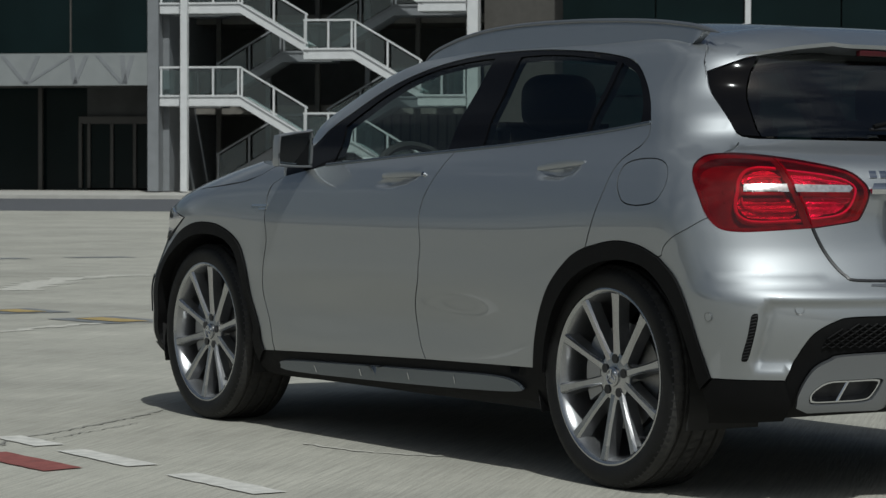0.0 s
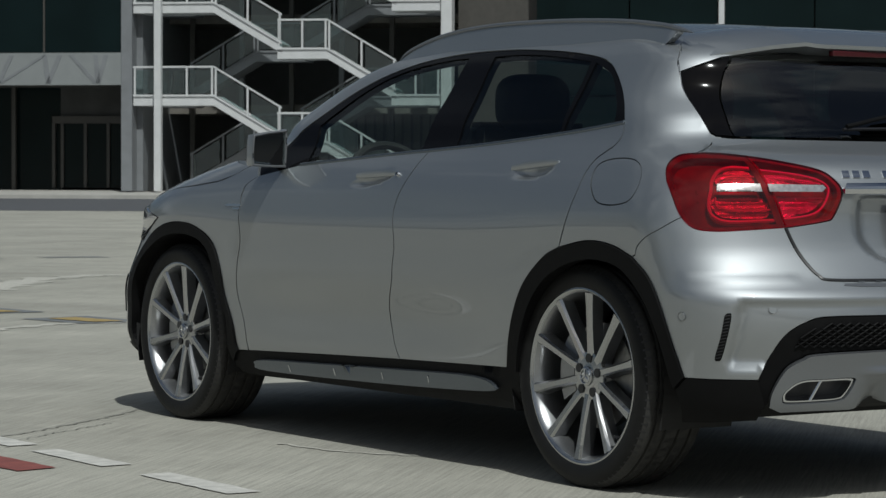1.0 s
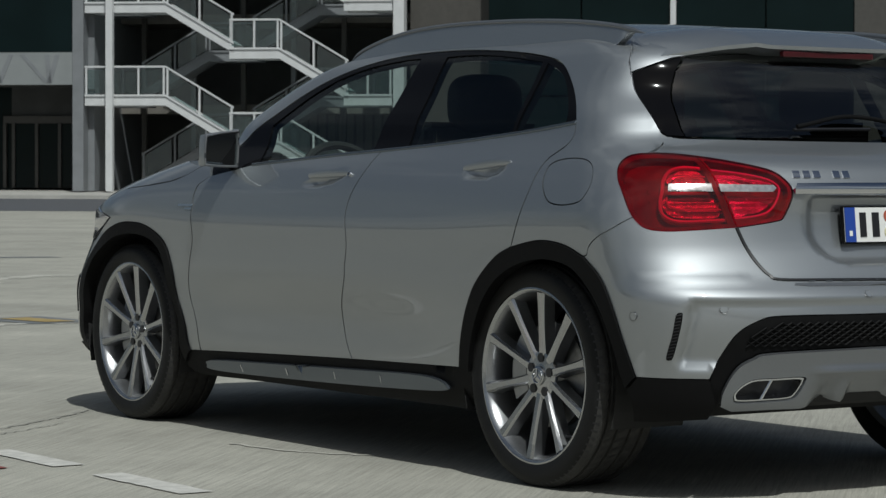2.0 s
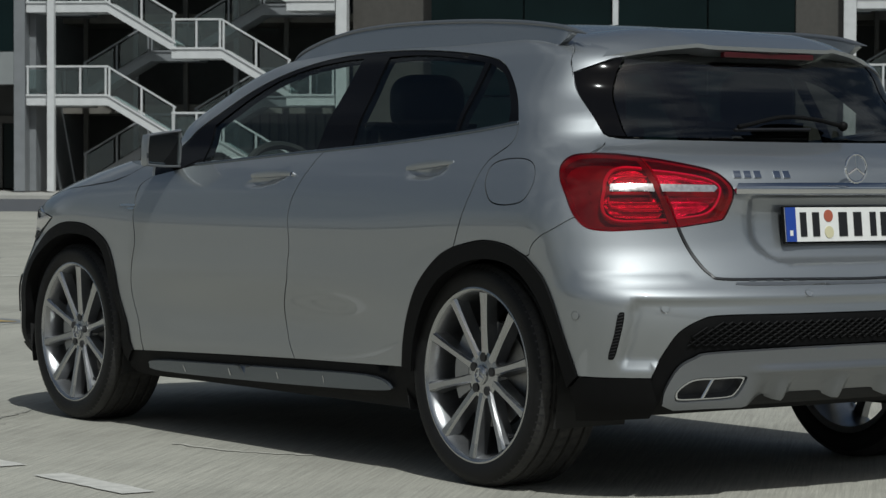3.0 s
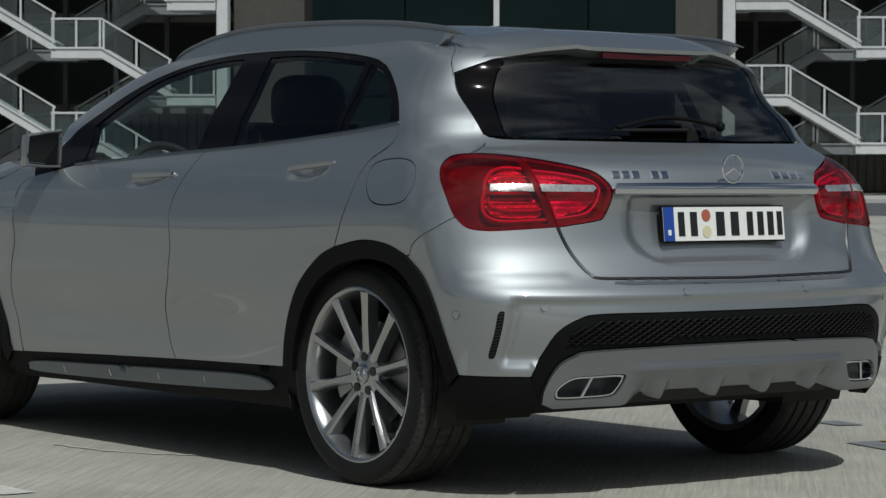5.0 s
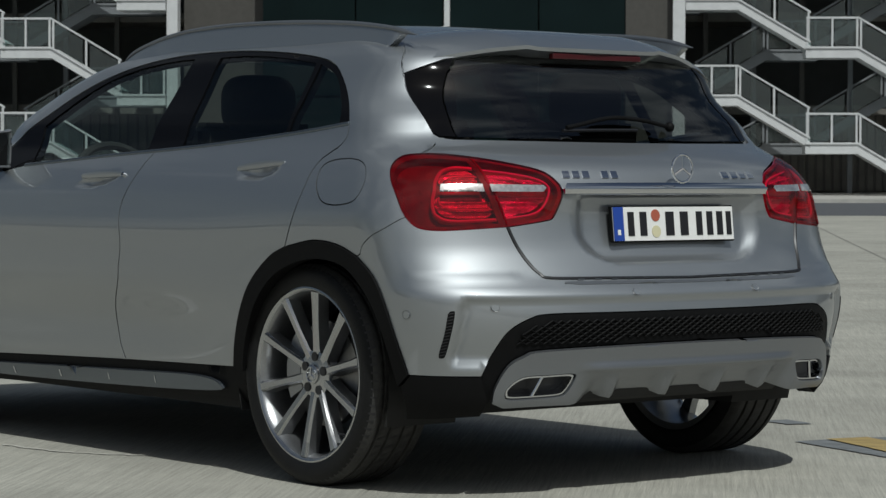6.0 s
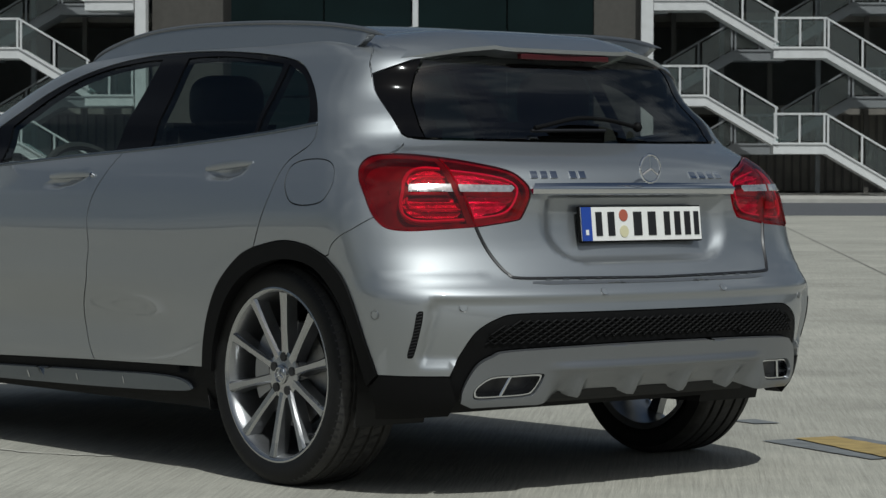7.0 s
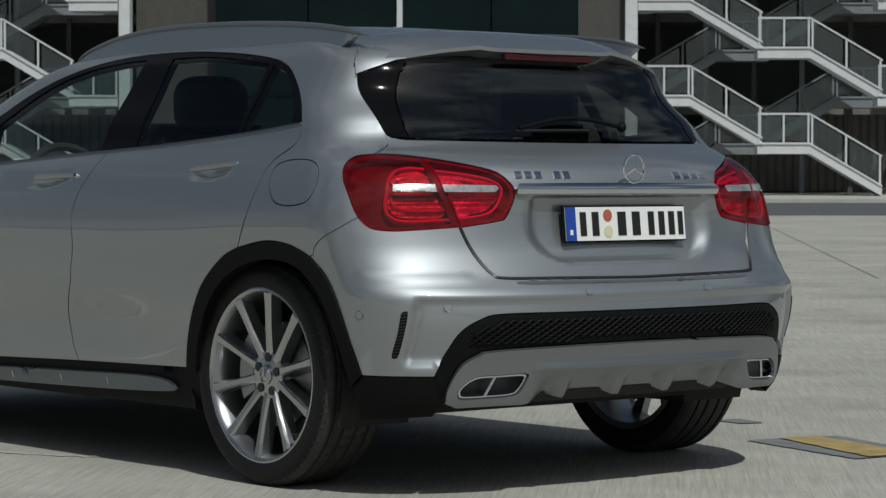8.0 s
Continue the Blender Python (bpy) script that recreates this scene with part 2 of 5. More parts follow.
for y0, y1 in ((2.42, 1.72 + 0.32), (1.86, 1.29), (1.01, 0.415), (0.14, -0.45)):
    marking("white_dash", [(-1.90, y0), (-1.79, y0), (-1.785, y1), (-1.90, y1)], P_WHITE, "worn white painted dash on concrete")
marking("red_dash", [(-2.21, 1.92), (-2.06, 1.92), (-2.04, 1.33), (-2.19, 1.31)], P_RED, "worn red painted dash on concrete")
marking("yellow_bar", [(1.296, -0.011), (1.682, -0.113), (1.480, -0.720), (1.119, -0.690)], P_GREY, "dark grey patch round a yellow painted bar")
marking("yellow_bar", [(1.425, -0.050), (1.595, -0.092), (1.405, -0.712), (1.185, -0.694)], P_YELLOW, "worn yellow painted bar on concrete", 0.008)
marking("grey_bar", [(1.78, 0.62), (1.90, 0.60), (1.86, 0.42), (1.76, 0.46)], P_GREY, "dark grey painted patch on concrete")
for (ax, ay), (bx, by) in (((1.55, 10.9), (1.75, 10.35)), ((1.62, 9.62), (1.85, 8.9))):
    marking("grey_bar", [(ax - 0.13, ay), (ax + 0.40, ay + 0.1), (bx + 0.25, by), (bx - 0.25, by)], P_GREY, "dark grey patch round a yellow painted bar")
    marking("yellow_bar", [(ax + 0.02, ay - 0.1), (ax + 0.25, ay - 0.05), (bx + 0.1, by + 0.08), (bx - 0.12, by + 0.1)], P_YELLOW, "worn yellow painted bar on concrete", 0.008)
for x, y in ((7.4, 21.6), (6.1, 21.7), (5.2, 14.5)):
    marking("grey_bar", [(x - 0.35, y + 0.25), (x + 0.4, y + 0.1), (x + 0.4, y - 0.3), (x - 0.3, y - 0.1)], P_GREY, "dark grey painted patch on concrete")
# hairline cracks and pale scrapes in the concrete
def streak(name, pts, wide, material, label, amp):
    c = [Vector(p) for p in curve(pts, 12)]
    bm = bmesh.new()
    pairs = []
    for k, p in enumerate(c):
        d = (c[min(k + 1, len(c) - 1)] - c[max(k - 1, 0)]).normalized()
        q = p + Vector((-d.y, d.x)) * random.uniform(-amp, amp)
        w = wide * random.uniform(0.45, 1.0) * (0.25 if k in (0, len(c) - 1) else 1)
        pairs.append([bm.verts.new((q.x - d.y * w * e, q.y + d.x * w * e, 0.003)) for e in (-0.5, 0.5)])
    for a, b in zip(pairs, pairs[1:]):
        bm.faces.new((a[0], b[0], b[1], a[1]))
    bmesh.ops.recalc_face_normals(bm, faces=bm.faces[:])
    tagged(part(name, bm, material, ground), label, kind="stuff")


CRACK = mat("crack_shadow", (0.255, 0.248, 0.222), 0.9, 0, 0.25, 30)
SCRAPE = mat("pale_scrape", (0.475, 0.462, 0.41), 0.88, 0, 0.2, 20)


streak("crack", [(-1.99, 2.13), (-1.86, 2.31), (-1.49, 2.58), (-1.16, 2.84), (-0.83, 3.14)], 0.016, CRACK, "thin dark crack in the concrete", 0.012)
streak("crack", [(-1.92, 2.02), (-1.72, 2.28), (-1.42, 2.50), (-1.20, 2.66)], 0.010, CRACK, "thin dark crack in the concrete", 0.012)
streak("scrape", [(-1.03, 1.65), (-0.99, 1.31), (-0.83, 1.02)], 0.030, SCRAPE, "pale scrape on the concrete", 0.010)
streak("scrape", [(2.96, 13.79), (3.95, 15.24), (4.70, 16.03), (5.53, 16.40)], 0.50, SCRAPE, "pale scrape on the concrete", 0.12)
streak("scrape", [(-0.4, 8.1), (0.66, 8.45), (1.41, 8.94), (1.91, 8.88)], 0.16, SCRAPE, "pale scrape on the concrete", 0.05)
# slab joints at 45 degrees
bm = bmesh.new()
D45 = Vector((0.7071, 0.7071))
for k in range(-8, 12):
    o = Vector((3.75 + 7.2 * k, 0.0))
    a, c, s = o + D45 * (14 if k >= 0 else 34), o + D45 * 90, Vector((0.7071, -0.7071)) * 0.011
    if k == 0 or k % 2:
        sheet(bm, [(a + s)[:], (c + s)[:], (c - s)[:], (a - s)[:]], 0.003)
for k in range(2, 12):
    o = Vector((0, 6.5 + 7.2 * k))
    a, c, s = o + Vector((-0.7071, 0.7071)) * 50, o + Vector((0.7071, -0.7071)) * 60, D45 * 0.011
    sheet(bm, [(a + s)[:], (a - s)[:], (c - s)[:], (c + s)[:]], 0.003)
tagged(part("slab_joint", bm, JOINT, ground), "narrow dark filled joints between slabs", kind="stuff")

# ---------------------------------------------------------------- the building across the road
BM = Matrix.Translation((50.586, 70.293, 0)) @ Matrix.Rotation(radians(-42.4), 4, "Z")


def strip(name, y0, y1, z0, z1, material, label, cat, depth=0.6):
    bm = prism(bmesh.new(), [(y0, z0), (y1, z1), (y1, z1 - depth), (y0, z0 - depth)], "x", -160, 160)
    ob = part(name, bm, material)
    ob.matrix_basis = BM
    return tagged(ob, label, cat, kind="structure")


strip("road", -26, -4.0, 0.006, 0.14, ASPHALT, "grey asphalt road in front of the building", "road")
strip("pavement", -4.0, 9.0, 0.27, 0.53, KERB, "pale concrete pavement with a low kerb", "pavement")

building = tagged(empty("office_building", BM), "modern building with dark glazing, white stairs and pale cladding", "building")


def bpart(name, x0, x1, y0, y1, z0, z1, material, label="", parent=building):
    return part(name, boxed(x0, x1, y0, y1, z0, z1), material, parent, label)


TOPZ = 11.6
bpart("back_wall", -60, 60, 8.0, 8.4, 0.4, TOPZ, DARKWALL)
bpart("roof", -60, 60, -0.3, 8.6, TOPZ, TOPZ + 0.5, BAND)
# glazed wing with a pale band and entrance doors below
bpart("floor_slab", -60, -17.62, 0.1, 8.0, 4.40, 5.60, DARKWALL)
bpart("pale_band", -60, -17.62, -0.05, 0.1, 4.38, 5.59, BAND, "pale cladding band")
for i in range(14):
    x = -17.66 - 3.02 * i
    bpart("glass_pane", x - 2.96, x, 0.10, 0.14, 5.62, TOPZ, FACADE)
    bpart("mullion", x - 3.02, x - 2.96, 0.04, 0.16, 5.62, TOPZ, FRAME_D)
# thin slanting strips on the band: shadows of a truss, as darker grey
for i, (xa, xb) in enumerate(((-23.3, -22.4), (-22.4, -21.9), (-22.35, -20.6), (-20.6, -20.45), (-20.45, -20.0), (-19.55, -18.6), (-18.6, -18.5), (-18.5, -18.2))):
    up = i in (0, 3, 5, 6)
    za, zb = (5.5, 4.45) if up else (4.45, 5.5)
    part("truss_shadow", prism(bmesh.new(), [(xa - 0.09, za), (xa + 0.09, za), (xb + 0.09, zb), (xb - 0.09, zb)], "y", -0.065, -0.05), GREY_S, building)
# recessed entrance
bpart("recess_wall", -60, -21.0, 3.2, 3.4, 0.4, 4.4, FACADE)
bpart("recess_wall", -21.0, -17.62, 3.2, 3.4, 3.25, 4.4, DARKWALL)
for i in range(6):
    bpart("recess_column", -22.9 - 5.0 * i, -22.75 - 5.0 * i, 2.9, 3.1, 0.4, 4.4, FRAME_D)
door = part("entrance_door", boxed(-21.30, -17.9, 3.05, 3.2, 3.0, 3.28), FRAME_D, building, "bronze-framed glazed entrance doors")
for x in (-21.30, -20.95, -20.02, -19.1, -18.15):
    part("door_frame", boxed(x, x + 0.12, 3.02, 3.2, 0.5, 3.0), FRAME_D, door)
for x in (-20.83, -19.9, -18.98):
    part("door_pane", boxed(x, x + 0.82, 3.12, 3.15, 0.5, 3.0), FACADE, door)
# columns
for x0, x1, mm in ((-17.61, -17.19, GREY_S), (13.0, 13.44, WHITE_S), (-5.45, -5.05, WHITE_S), (42.2, 42.6, WHITE_S), (24.3, 24.7, WHITE_S)):
    bpart("column", x0, x1, -0.05, 0.6, 0.4, TOPZ, mm)
bpart("fin_wall", -17.19, -16.95, 0.6, 7.9, 0.4, TOPZ, GREY_S)
bpart("white_post", -16.27, -16.01, -0.30, -0.05, 0.4, TOPZ, WHITE_S)
# middle block: grey wall and tall dark glazing
bpart("grey_wall", -5.05, -2.0, 1.5, 1.8, 0.4, TOPZ, FRAME_D)
for x0, x1 in ((-1.98, 1.4), (1.46, 4.68), (4.9, 8.1), (8.16, 11.3)):
    for z0, z1 in ((0.5, 3.9), (3.98, 7.6), (7.68, TOPZ)):
        bpart("glass_pane", x0, x1, 0.5, 0.54, z0, z1, FACADE)
bpart("white_mullion", 4.69, 4.89, 0.3, 0.56, 0.4, TOPZ, WHITE_S)
bpart("grey_wall", 11.3, 13.0, 0.4, 0.7, 0.4, TOPZ, FRAME_D)
bpart("transom", -2.0, 11.3, 0.46, 0.56, 7.60, 7.68, FRAME_D)
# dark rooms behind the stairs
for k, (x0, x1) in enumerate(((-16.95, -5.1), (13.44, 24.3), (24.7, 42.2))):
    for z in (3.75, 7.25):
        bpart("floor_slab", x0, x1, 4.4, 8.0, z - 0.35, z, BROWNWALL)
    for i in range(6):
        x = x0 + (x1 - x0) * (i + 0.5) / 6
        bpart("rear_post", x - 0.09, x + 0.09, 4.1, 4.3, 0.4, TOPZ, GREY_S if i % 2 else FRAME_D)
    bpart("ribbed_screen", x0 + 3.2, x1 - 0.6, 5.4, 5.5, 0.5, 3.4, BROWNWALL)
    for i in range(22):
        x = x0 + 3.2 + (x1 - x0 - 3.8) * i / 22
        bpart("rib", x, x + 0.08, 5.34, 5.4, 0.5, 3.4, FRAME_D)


def staircase(dx, flip, y0, label, back, start=-17.15):
    """Zigzag outside stair: decks, landings and flights with a glass balustrade along the front edge."""
    root = tagged(empty("staircase", BM @ Matrix.Translation((dx, 0, 0))), label, "staircase", "outside stairs of the building")
    w, th = 1.5, 0.36
    for base in (7.42, 3.96, 10.9):
        runs = [((start, base), (-14.05, base)), ((-14.05, base), (-11.45, base - 1.53)), ((-11.62, base - 1.73), (-9.73, base - 1.73)),
                ((-9.73, base - 1.73), (-7.13, base - 3.26)), ((-7.30, base - 3.46), (-5.5, base - 3.46))]
        if flip:
            runs = [((-22.65 - b[0], b[1]), (-22.65 - a[0], a[1])) for a, b in runs]
        for (xa, za), (xb, zb) in runs:
            if max(za, zb) < 0.7:
                continue
            kind = "deck" if abs(za - zb) < 0.01 else "flight"
            bm = prism(bmesh.new(), [(xa, za), (xb, zb), (xb, zb - th), (xa, za - th)], "y", y0, y0 + w)
            # back stairs and rails go grey instead of white: shade put into the colour
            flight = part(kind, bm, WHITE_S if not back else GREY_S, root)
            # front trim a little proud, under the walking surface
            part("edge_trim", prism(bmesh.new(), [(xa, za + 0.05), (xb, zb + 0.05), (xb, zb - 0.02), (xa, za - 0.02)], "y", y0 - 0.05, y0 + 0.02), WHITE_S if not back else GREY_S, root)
            if kind == "flight":
                bm = bmesh.new()
                for s in range(10):
                    x0 = xa + (xb - xa) * s / 10
                    x1 = xa + (xb - xa) * (s + 1) / 10
                    z = min(za + (zb - za) * s / 10, za + (zb - za) * (s + 1) / 10)
                    box(bm, min(x0, x1), max(x0, x1), y0 + 0.08, y0 + w - 0.08, z - 0.17, z)
                part("steps", bm, KERB, root)
            n = max(1, round(abs(xb - xa) / 1.05))
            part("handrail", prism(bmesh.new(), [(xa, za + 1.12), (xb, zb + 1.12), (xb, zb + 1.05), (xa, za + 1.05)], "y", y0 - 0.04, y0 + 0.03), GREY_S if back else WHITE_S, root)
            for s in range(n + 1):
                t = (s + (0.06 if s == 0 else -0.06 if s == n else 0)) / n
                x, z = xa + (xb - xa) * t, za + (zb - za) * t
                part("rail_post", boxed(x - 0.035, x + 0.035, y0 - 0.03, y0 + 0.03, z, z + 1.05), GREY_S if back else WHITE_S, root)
            for s in range(n):
                p, q = (s + 0.1) / n, (s + 0.9) / n
                xs, xe = xa + (xb - xa) * p, xa + (xb - xa) * q
                zs, ze = za + (zb - za) * p, za + (zb - za) * q
                part("glass_panel", prism(bmesh.new(), [(xs, zs + 0.1), (xe, ze + 0.1), (xe, ze + 0.98), (xs, zs + 0.98)], "y", y0 - 0.006, y0 + 0.006), BAL, root)
    return root


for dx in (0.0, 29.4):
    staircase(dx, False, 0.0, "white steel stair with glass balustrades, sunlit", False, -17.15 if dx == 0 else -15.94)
    staircase(dx, True, 2.1, "steel stair with glass balustrades, shade put into its grey colour", True)
staircase(43.3, False, 0.0, "white steel stair with glass balustrades, sunlit", False)


# ================================================================ the car
# The body is a stack of plan outlines: height, half width, tail end, tail corner length and squareness, nose end, nose corner length and squareness
SHAPE = [
    (0.16, 0.795, -0.628, 0.432, 2.551, 3.386, 0.628, 2.442),
    (0.22, 0.854, -0.743, 0.432, 2.565, 3.558, 0.643, 2.455),
    (0.3, 0.89, -0.809, 0.443, 2.578, 3.662, 0.678, 2.458),
    (0.4, 0.907, -0.826, 0.46, 2.571, 3.634, 0.747, 2.452),
    (0.52, 0.922, -0.846, 0.452, 2.534, 3.664, 0.789, 2.422),
    (0.61, 0.929, -0.832, 0.428, 2.558, 3.604, 0.862, 2.379),
    (0.655, 0.929, -0.782, 0.428, 2.544, 3.593, 0.858, 2.376),
    (0.68, 0.938, -0.762, 0.356, 2.561, 3.546, 0.897, 2.347),
    (0.76, 0.94, -0.718, 0.4, 2.533, 3.52, 0.934, 2.334),
    (0.85, 0.95, -0.703, 0.385, 2.529, 3.491, 0.844, 2.442),
    (0.92, 0.92, -0.709, 0.449, 2.479, 3.272, 0.895, 2.325),
    (0.98, 0.897, -0.686, 0.475, 2.445, 3.004, 0.716, 2.379),
    (1.025, 0.862, -0.638, 0.462, 2.395, 2.639, 0.576, 2.37),
    (1.055, 0.834, -0.552, 0.41, 2.333, 2.423, 0.549, 2.348),
    (1.08, 0.819, -0.449, 0.298, 2.357, 2.317, 0.503, 2.341),
    (1.12, 0.811, -0.452, 0.306, 2.498, 2.286, 0.406, 2.349),
    (1.22, 0.746, -0.363, 0.331, 2.571, 2.096, 0.316, 2.356),
    (1.34, 0.672, -0.339, 0.284, 2.588, 1.791, 0.238, 2.444),
    (1.385, 0.645, -0.26, 0.309, 2.605, 1.638, 0.247, 2.536),
    (1.42, 0.582, -0.102, 0.395, 2.596, 1.538, 0.219, 2.528),
    (1.45, 0.488, 0.048, 0.43, 2.59, 1.478, 0.125, 2.526),
    (1.475, 0.346, 0.336, 0.434, 2.465, 1.33, 0.064, 2.519),
    (1.488, 0.178, 0.678, 0.276, 2.364, 1.187, 0.05, 2.414),
    (1.492, 0.036, 0.939, 0.05, 2.371, 1.132, 0.03, 2.411),
]

SH = np.array(SHAPE)


def hermite_slopes(x, y):
    h = np.diff(x)
    d = np.diff(y, axis=0) / h[:, None]
    m = np.zeros_like(y)
    m[0], m[-1] = d[0], d[-1]
    for i in range(1, len(x) - 1):
        w1, w2 = 2 * h[i] + h[i - 1], h[i] + 2 * h[i - 1]
        for k in range(y.shape[1]):
            a, b = d[i - 1, k], d[i, k]
            m[i, k] = 0 if a * b <= 0 else (w1 + w2) / (w1 / a + w2 / b)
    return m


SM = hermite_slopes(SH[:, 0], SH[:, 1:])


def smooth_tables():
    """The tables at fine steps of height, faired so that the panels carry even highlights."""
    z = np.linspace(SH[0, 0], SH[-1, 0], 667)
    i = np.clip(np.searchsorted(SH[:, 0], z, side="right") - 1, 0, len(SH) - 2)
    h = (SH[i + 1, 0] - SH[i, 0])[:, None]
    t = (z - SH[i, 0])[:, None] / h
    T = (1 + 2 * t) * (1 - t) ** 2 * SH[i, 1:] + t * (1 - t) ** 2 * h * SM[i] + t * t * (3 - 2 * t) * SH[i + 1, 1:] + t * t * (t - 1) * h * SM[i + 1]
    out = T.copy()
    for k in range(7):
        for j, zc in enumerate(z):
            wide = np.interp(zc, [0.16, 0.22, 0.95, 1.10, 1.36, 1.42, 1.492], [0.004, 0.05, 0.05, 0.03, 0.03, 0.012, 0.002])
            if k == 1:
                wide = min(wide, np.interp(zc, [0.90, 1.02], [0.014, 0.032]))
            if k in (2, 3) and zc < 1.05:
                wide = max(wide, 0.07) if zc > 0.3 else wide
            # keep straight runs unbiased at the ends
            wide = min(wide, max(0.002, (zc - 0.158) / 2), max(0.002, (1.494 - zc) / 2))
            g = np.exp(-0.5 * ((z - zc) / wide) ** 2)
            out[j, k] = (g * T[:, k]).sum() / g.sum()
    return z, out


TZ, TT = smooth_tables()


def surf(u, z):
    """Points of the body's skin. u: 0 at the tail's middle, 1 to 2 along the left flank, 3 at the nose's middle; mirrored below 0 and past 3."""
    u, z = np.broadcast_arrays(np.asarray(u, float), np.asarray(z, float))
    u = np.where(u > 3, u - 6, u)
    w, yr, ar, nr, yf, af, nf = (np.interp(z, TZ, TT[:, k]) for k in range(7))
    s, a = np.where(u >= 0, -1, 1), np.abs(u)
    p = np.clip(a, 0, 1) * math.pi / 2
    c, d = np.clip(np.cos(p), 0, 1), np.sin(p)
    r = (c ** nr + d ** nr) ** (-1 / nr)
    x, y = w * r * d, yr + ar - ar * r * c
    side = a >= 1
    x, y = np.where(side, w, x), np.where(side, yr + ar + (a - 1) * (yf - af - yr - ar), y)
    p = np.clip(a - 2, 0, 1) * math.pi / 2
    c, d = np.clip(np.cos(p), 0, 1), np.sin(p)
    r = (c ** nf + d ** nf) ** (-1 / nf)
    fr = a > 2
    x, y = np.where(fr, w * r * c, x), np.where(fr, yf - af + af * r * d, y)
    waist = np.exp(-(((z - 0.47) / 0.10) ** 2)) / (1 + np.exp(np.clip((np.abs(y - 1.32) - 0.72) / 0.08, -50, 50)))
    doors = 1 / (1 + np.exp(np.clip((np.abs(y - 1.30) - 1.00) / 0.17, -50, 50)))
    x = x + doors * np.minimum(1, x / 0.6) * (0.008 * np.exp(-(((z - 0.62) / 0.08) ** 2)) - 0.008 * np.exp(-(((z - 0.86) / 0.055) ** 2)))
    x = x - np.where(z < 1, 0.014 * waist * np.minimum(1, x / 0.6), 0)
    return np.stack([s * x, y, z + 0 * x], -1)


KU = np.array([0, 1, 2, 3.0])
KA = np.array([0, 1.22, 3.3, 4.6])


def u2a(u):
    u = np.asarray(u, float)
    v = np.where(u > 3, 6 - u, np.abs(u))
    a = np.interp(v, KU, KA)
    return np.where(u > 3, 2 * KA[-1] - a, np.where(u < 0, -a, a))


def a2u(a):
    a = np.asarray(a, float)
    v = np.where(a > KA[-1], 2 * KA[-1] - a, np.abs(a))
    u = np.interp(v, KA, KU)
    return np.where(a > KA[-1], 6 - u, np.where(a < 0, -u, u))


def skin(a, z, off=None, flip=1):
    """Point and normal of the skin at (a, z), pushed outwards by off(a, z)."""
    def raw(a, z):
        e = 0.003
        p = surf(a2u(a), z)
        da = surf(a2u(a + e), z) - surf(a2u(a - e), z)
        dz = surf(a2u(a), np.minimum(z + e, 1.4919)) - surf(a2u(a), np.maximum(z - e, 0.161))
        n = np.cross(dz, da)
        n /= np.linalg.norm(n, axis=-1)[..., None] + 1e-12
        return p, n
    def moved(a, z):
        p, n = raw(a, z)
        return p if off is None else p + n * np.asarray(off(a, z))[..., None]
    e = 0.004
    p = moved(a, z)
    n = np.cross(moved(a, z + e) - moved(a, z - e), moved(a + e, z) - moved(a - e, z))
    n /= np.linalg.norm(n, axis=-1)[..., None] + 1e-12
    k = np.array([flip, 1, 1.0])
    return p * k, n * k


def line(p, q, n=10):
    """Points along a straight run, without its end."""
    return [(p[0] + (q[0] - p[0]) * k / n, p[1] + (q[1] - p[1]) * k / n) for k in range(n)]


def closed_curve(pts, n=6):
    P = list(pts)
    c = curve(P[-2:] + P + P[:2], n)
    return c[2 * n:2 * n + len(P) * n]


def both(half):
    """Closes a half outline, which starts and ends at the tail's middle line, with its mirror image."""
    return list(half) + [(-u, z) for u, z in half[::-1] if abs(u) > 1e-6]


def both_nose(half):
    return list(half) + [(6 - u, z) for u, z in half[::-1] if abs(u - 3) > 1e-6]


def dense(loop, step, inset):
    P = np.array([(float(u2a(u)), z) for u, z in loop])
    keep = [0]
    for i in range(1, len(P)):
        if np.hypot(*(P[i] - P[keep[-1]])) > 0.002:
            keep.append(i)
    if np.hypot(*(P[keep[-1]] - P[0])) < 0.002:
        keep.pop()
    P = P[keep]
    out = []
    for p, q in zip(P, np.roll(P, -1, 0)):
        n = max(1, int(round(np.hypot(*(q - p)) / step)))
        out += [p + (q - p) * k / n for k in range(n)]
    P = np.array(out)
    d = np.roll(P, -1, 0) - np.roll(P, 1, 0)
    d /= np.linalg.norm(d, axis=1)[:, None] + 1e-9
    area = np.sum(P[:, 0] * np.roll(P[:, 1], -1) - np.roll(P[:, 0], -1) * P[:, 1])
    n = np.c_[-d[:, 1], d[:, 0]] * (1 if area > 0 else -1)
    return P + n * inset


def inside(Q, loops):
    c = np.zeros(len(Q), int)
    for P in loops:
        x0, y0 = P[:, 0], P[:, 1]
        x1, y1 = np.roll(x0, -1), np.roll(y0, -1)
        for a, b, e, f in zip(x0, y0, x1, y1):
            if b == f:
                continue
            hit = ((Q[:, 1] >= min(b, f)) & (Q[:, 1] < max(b, f)))
            c += hit & (Q[:, 0] < a + (Q[:, 1] - b) / (f - b) * (e - a))
    return c % 2 == 1


from mathutils.geometry import delaunay_2d_cdt


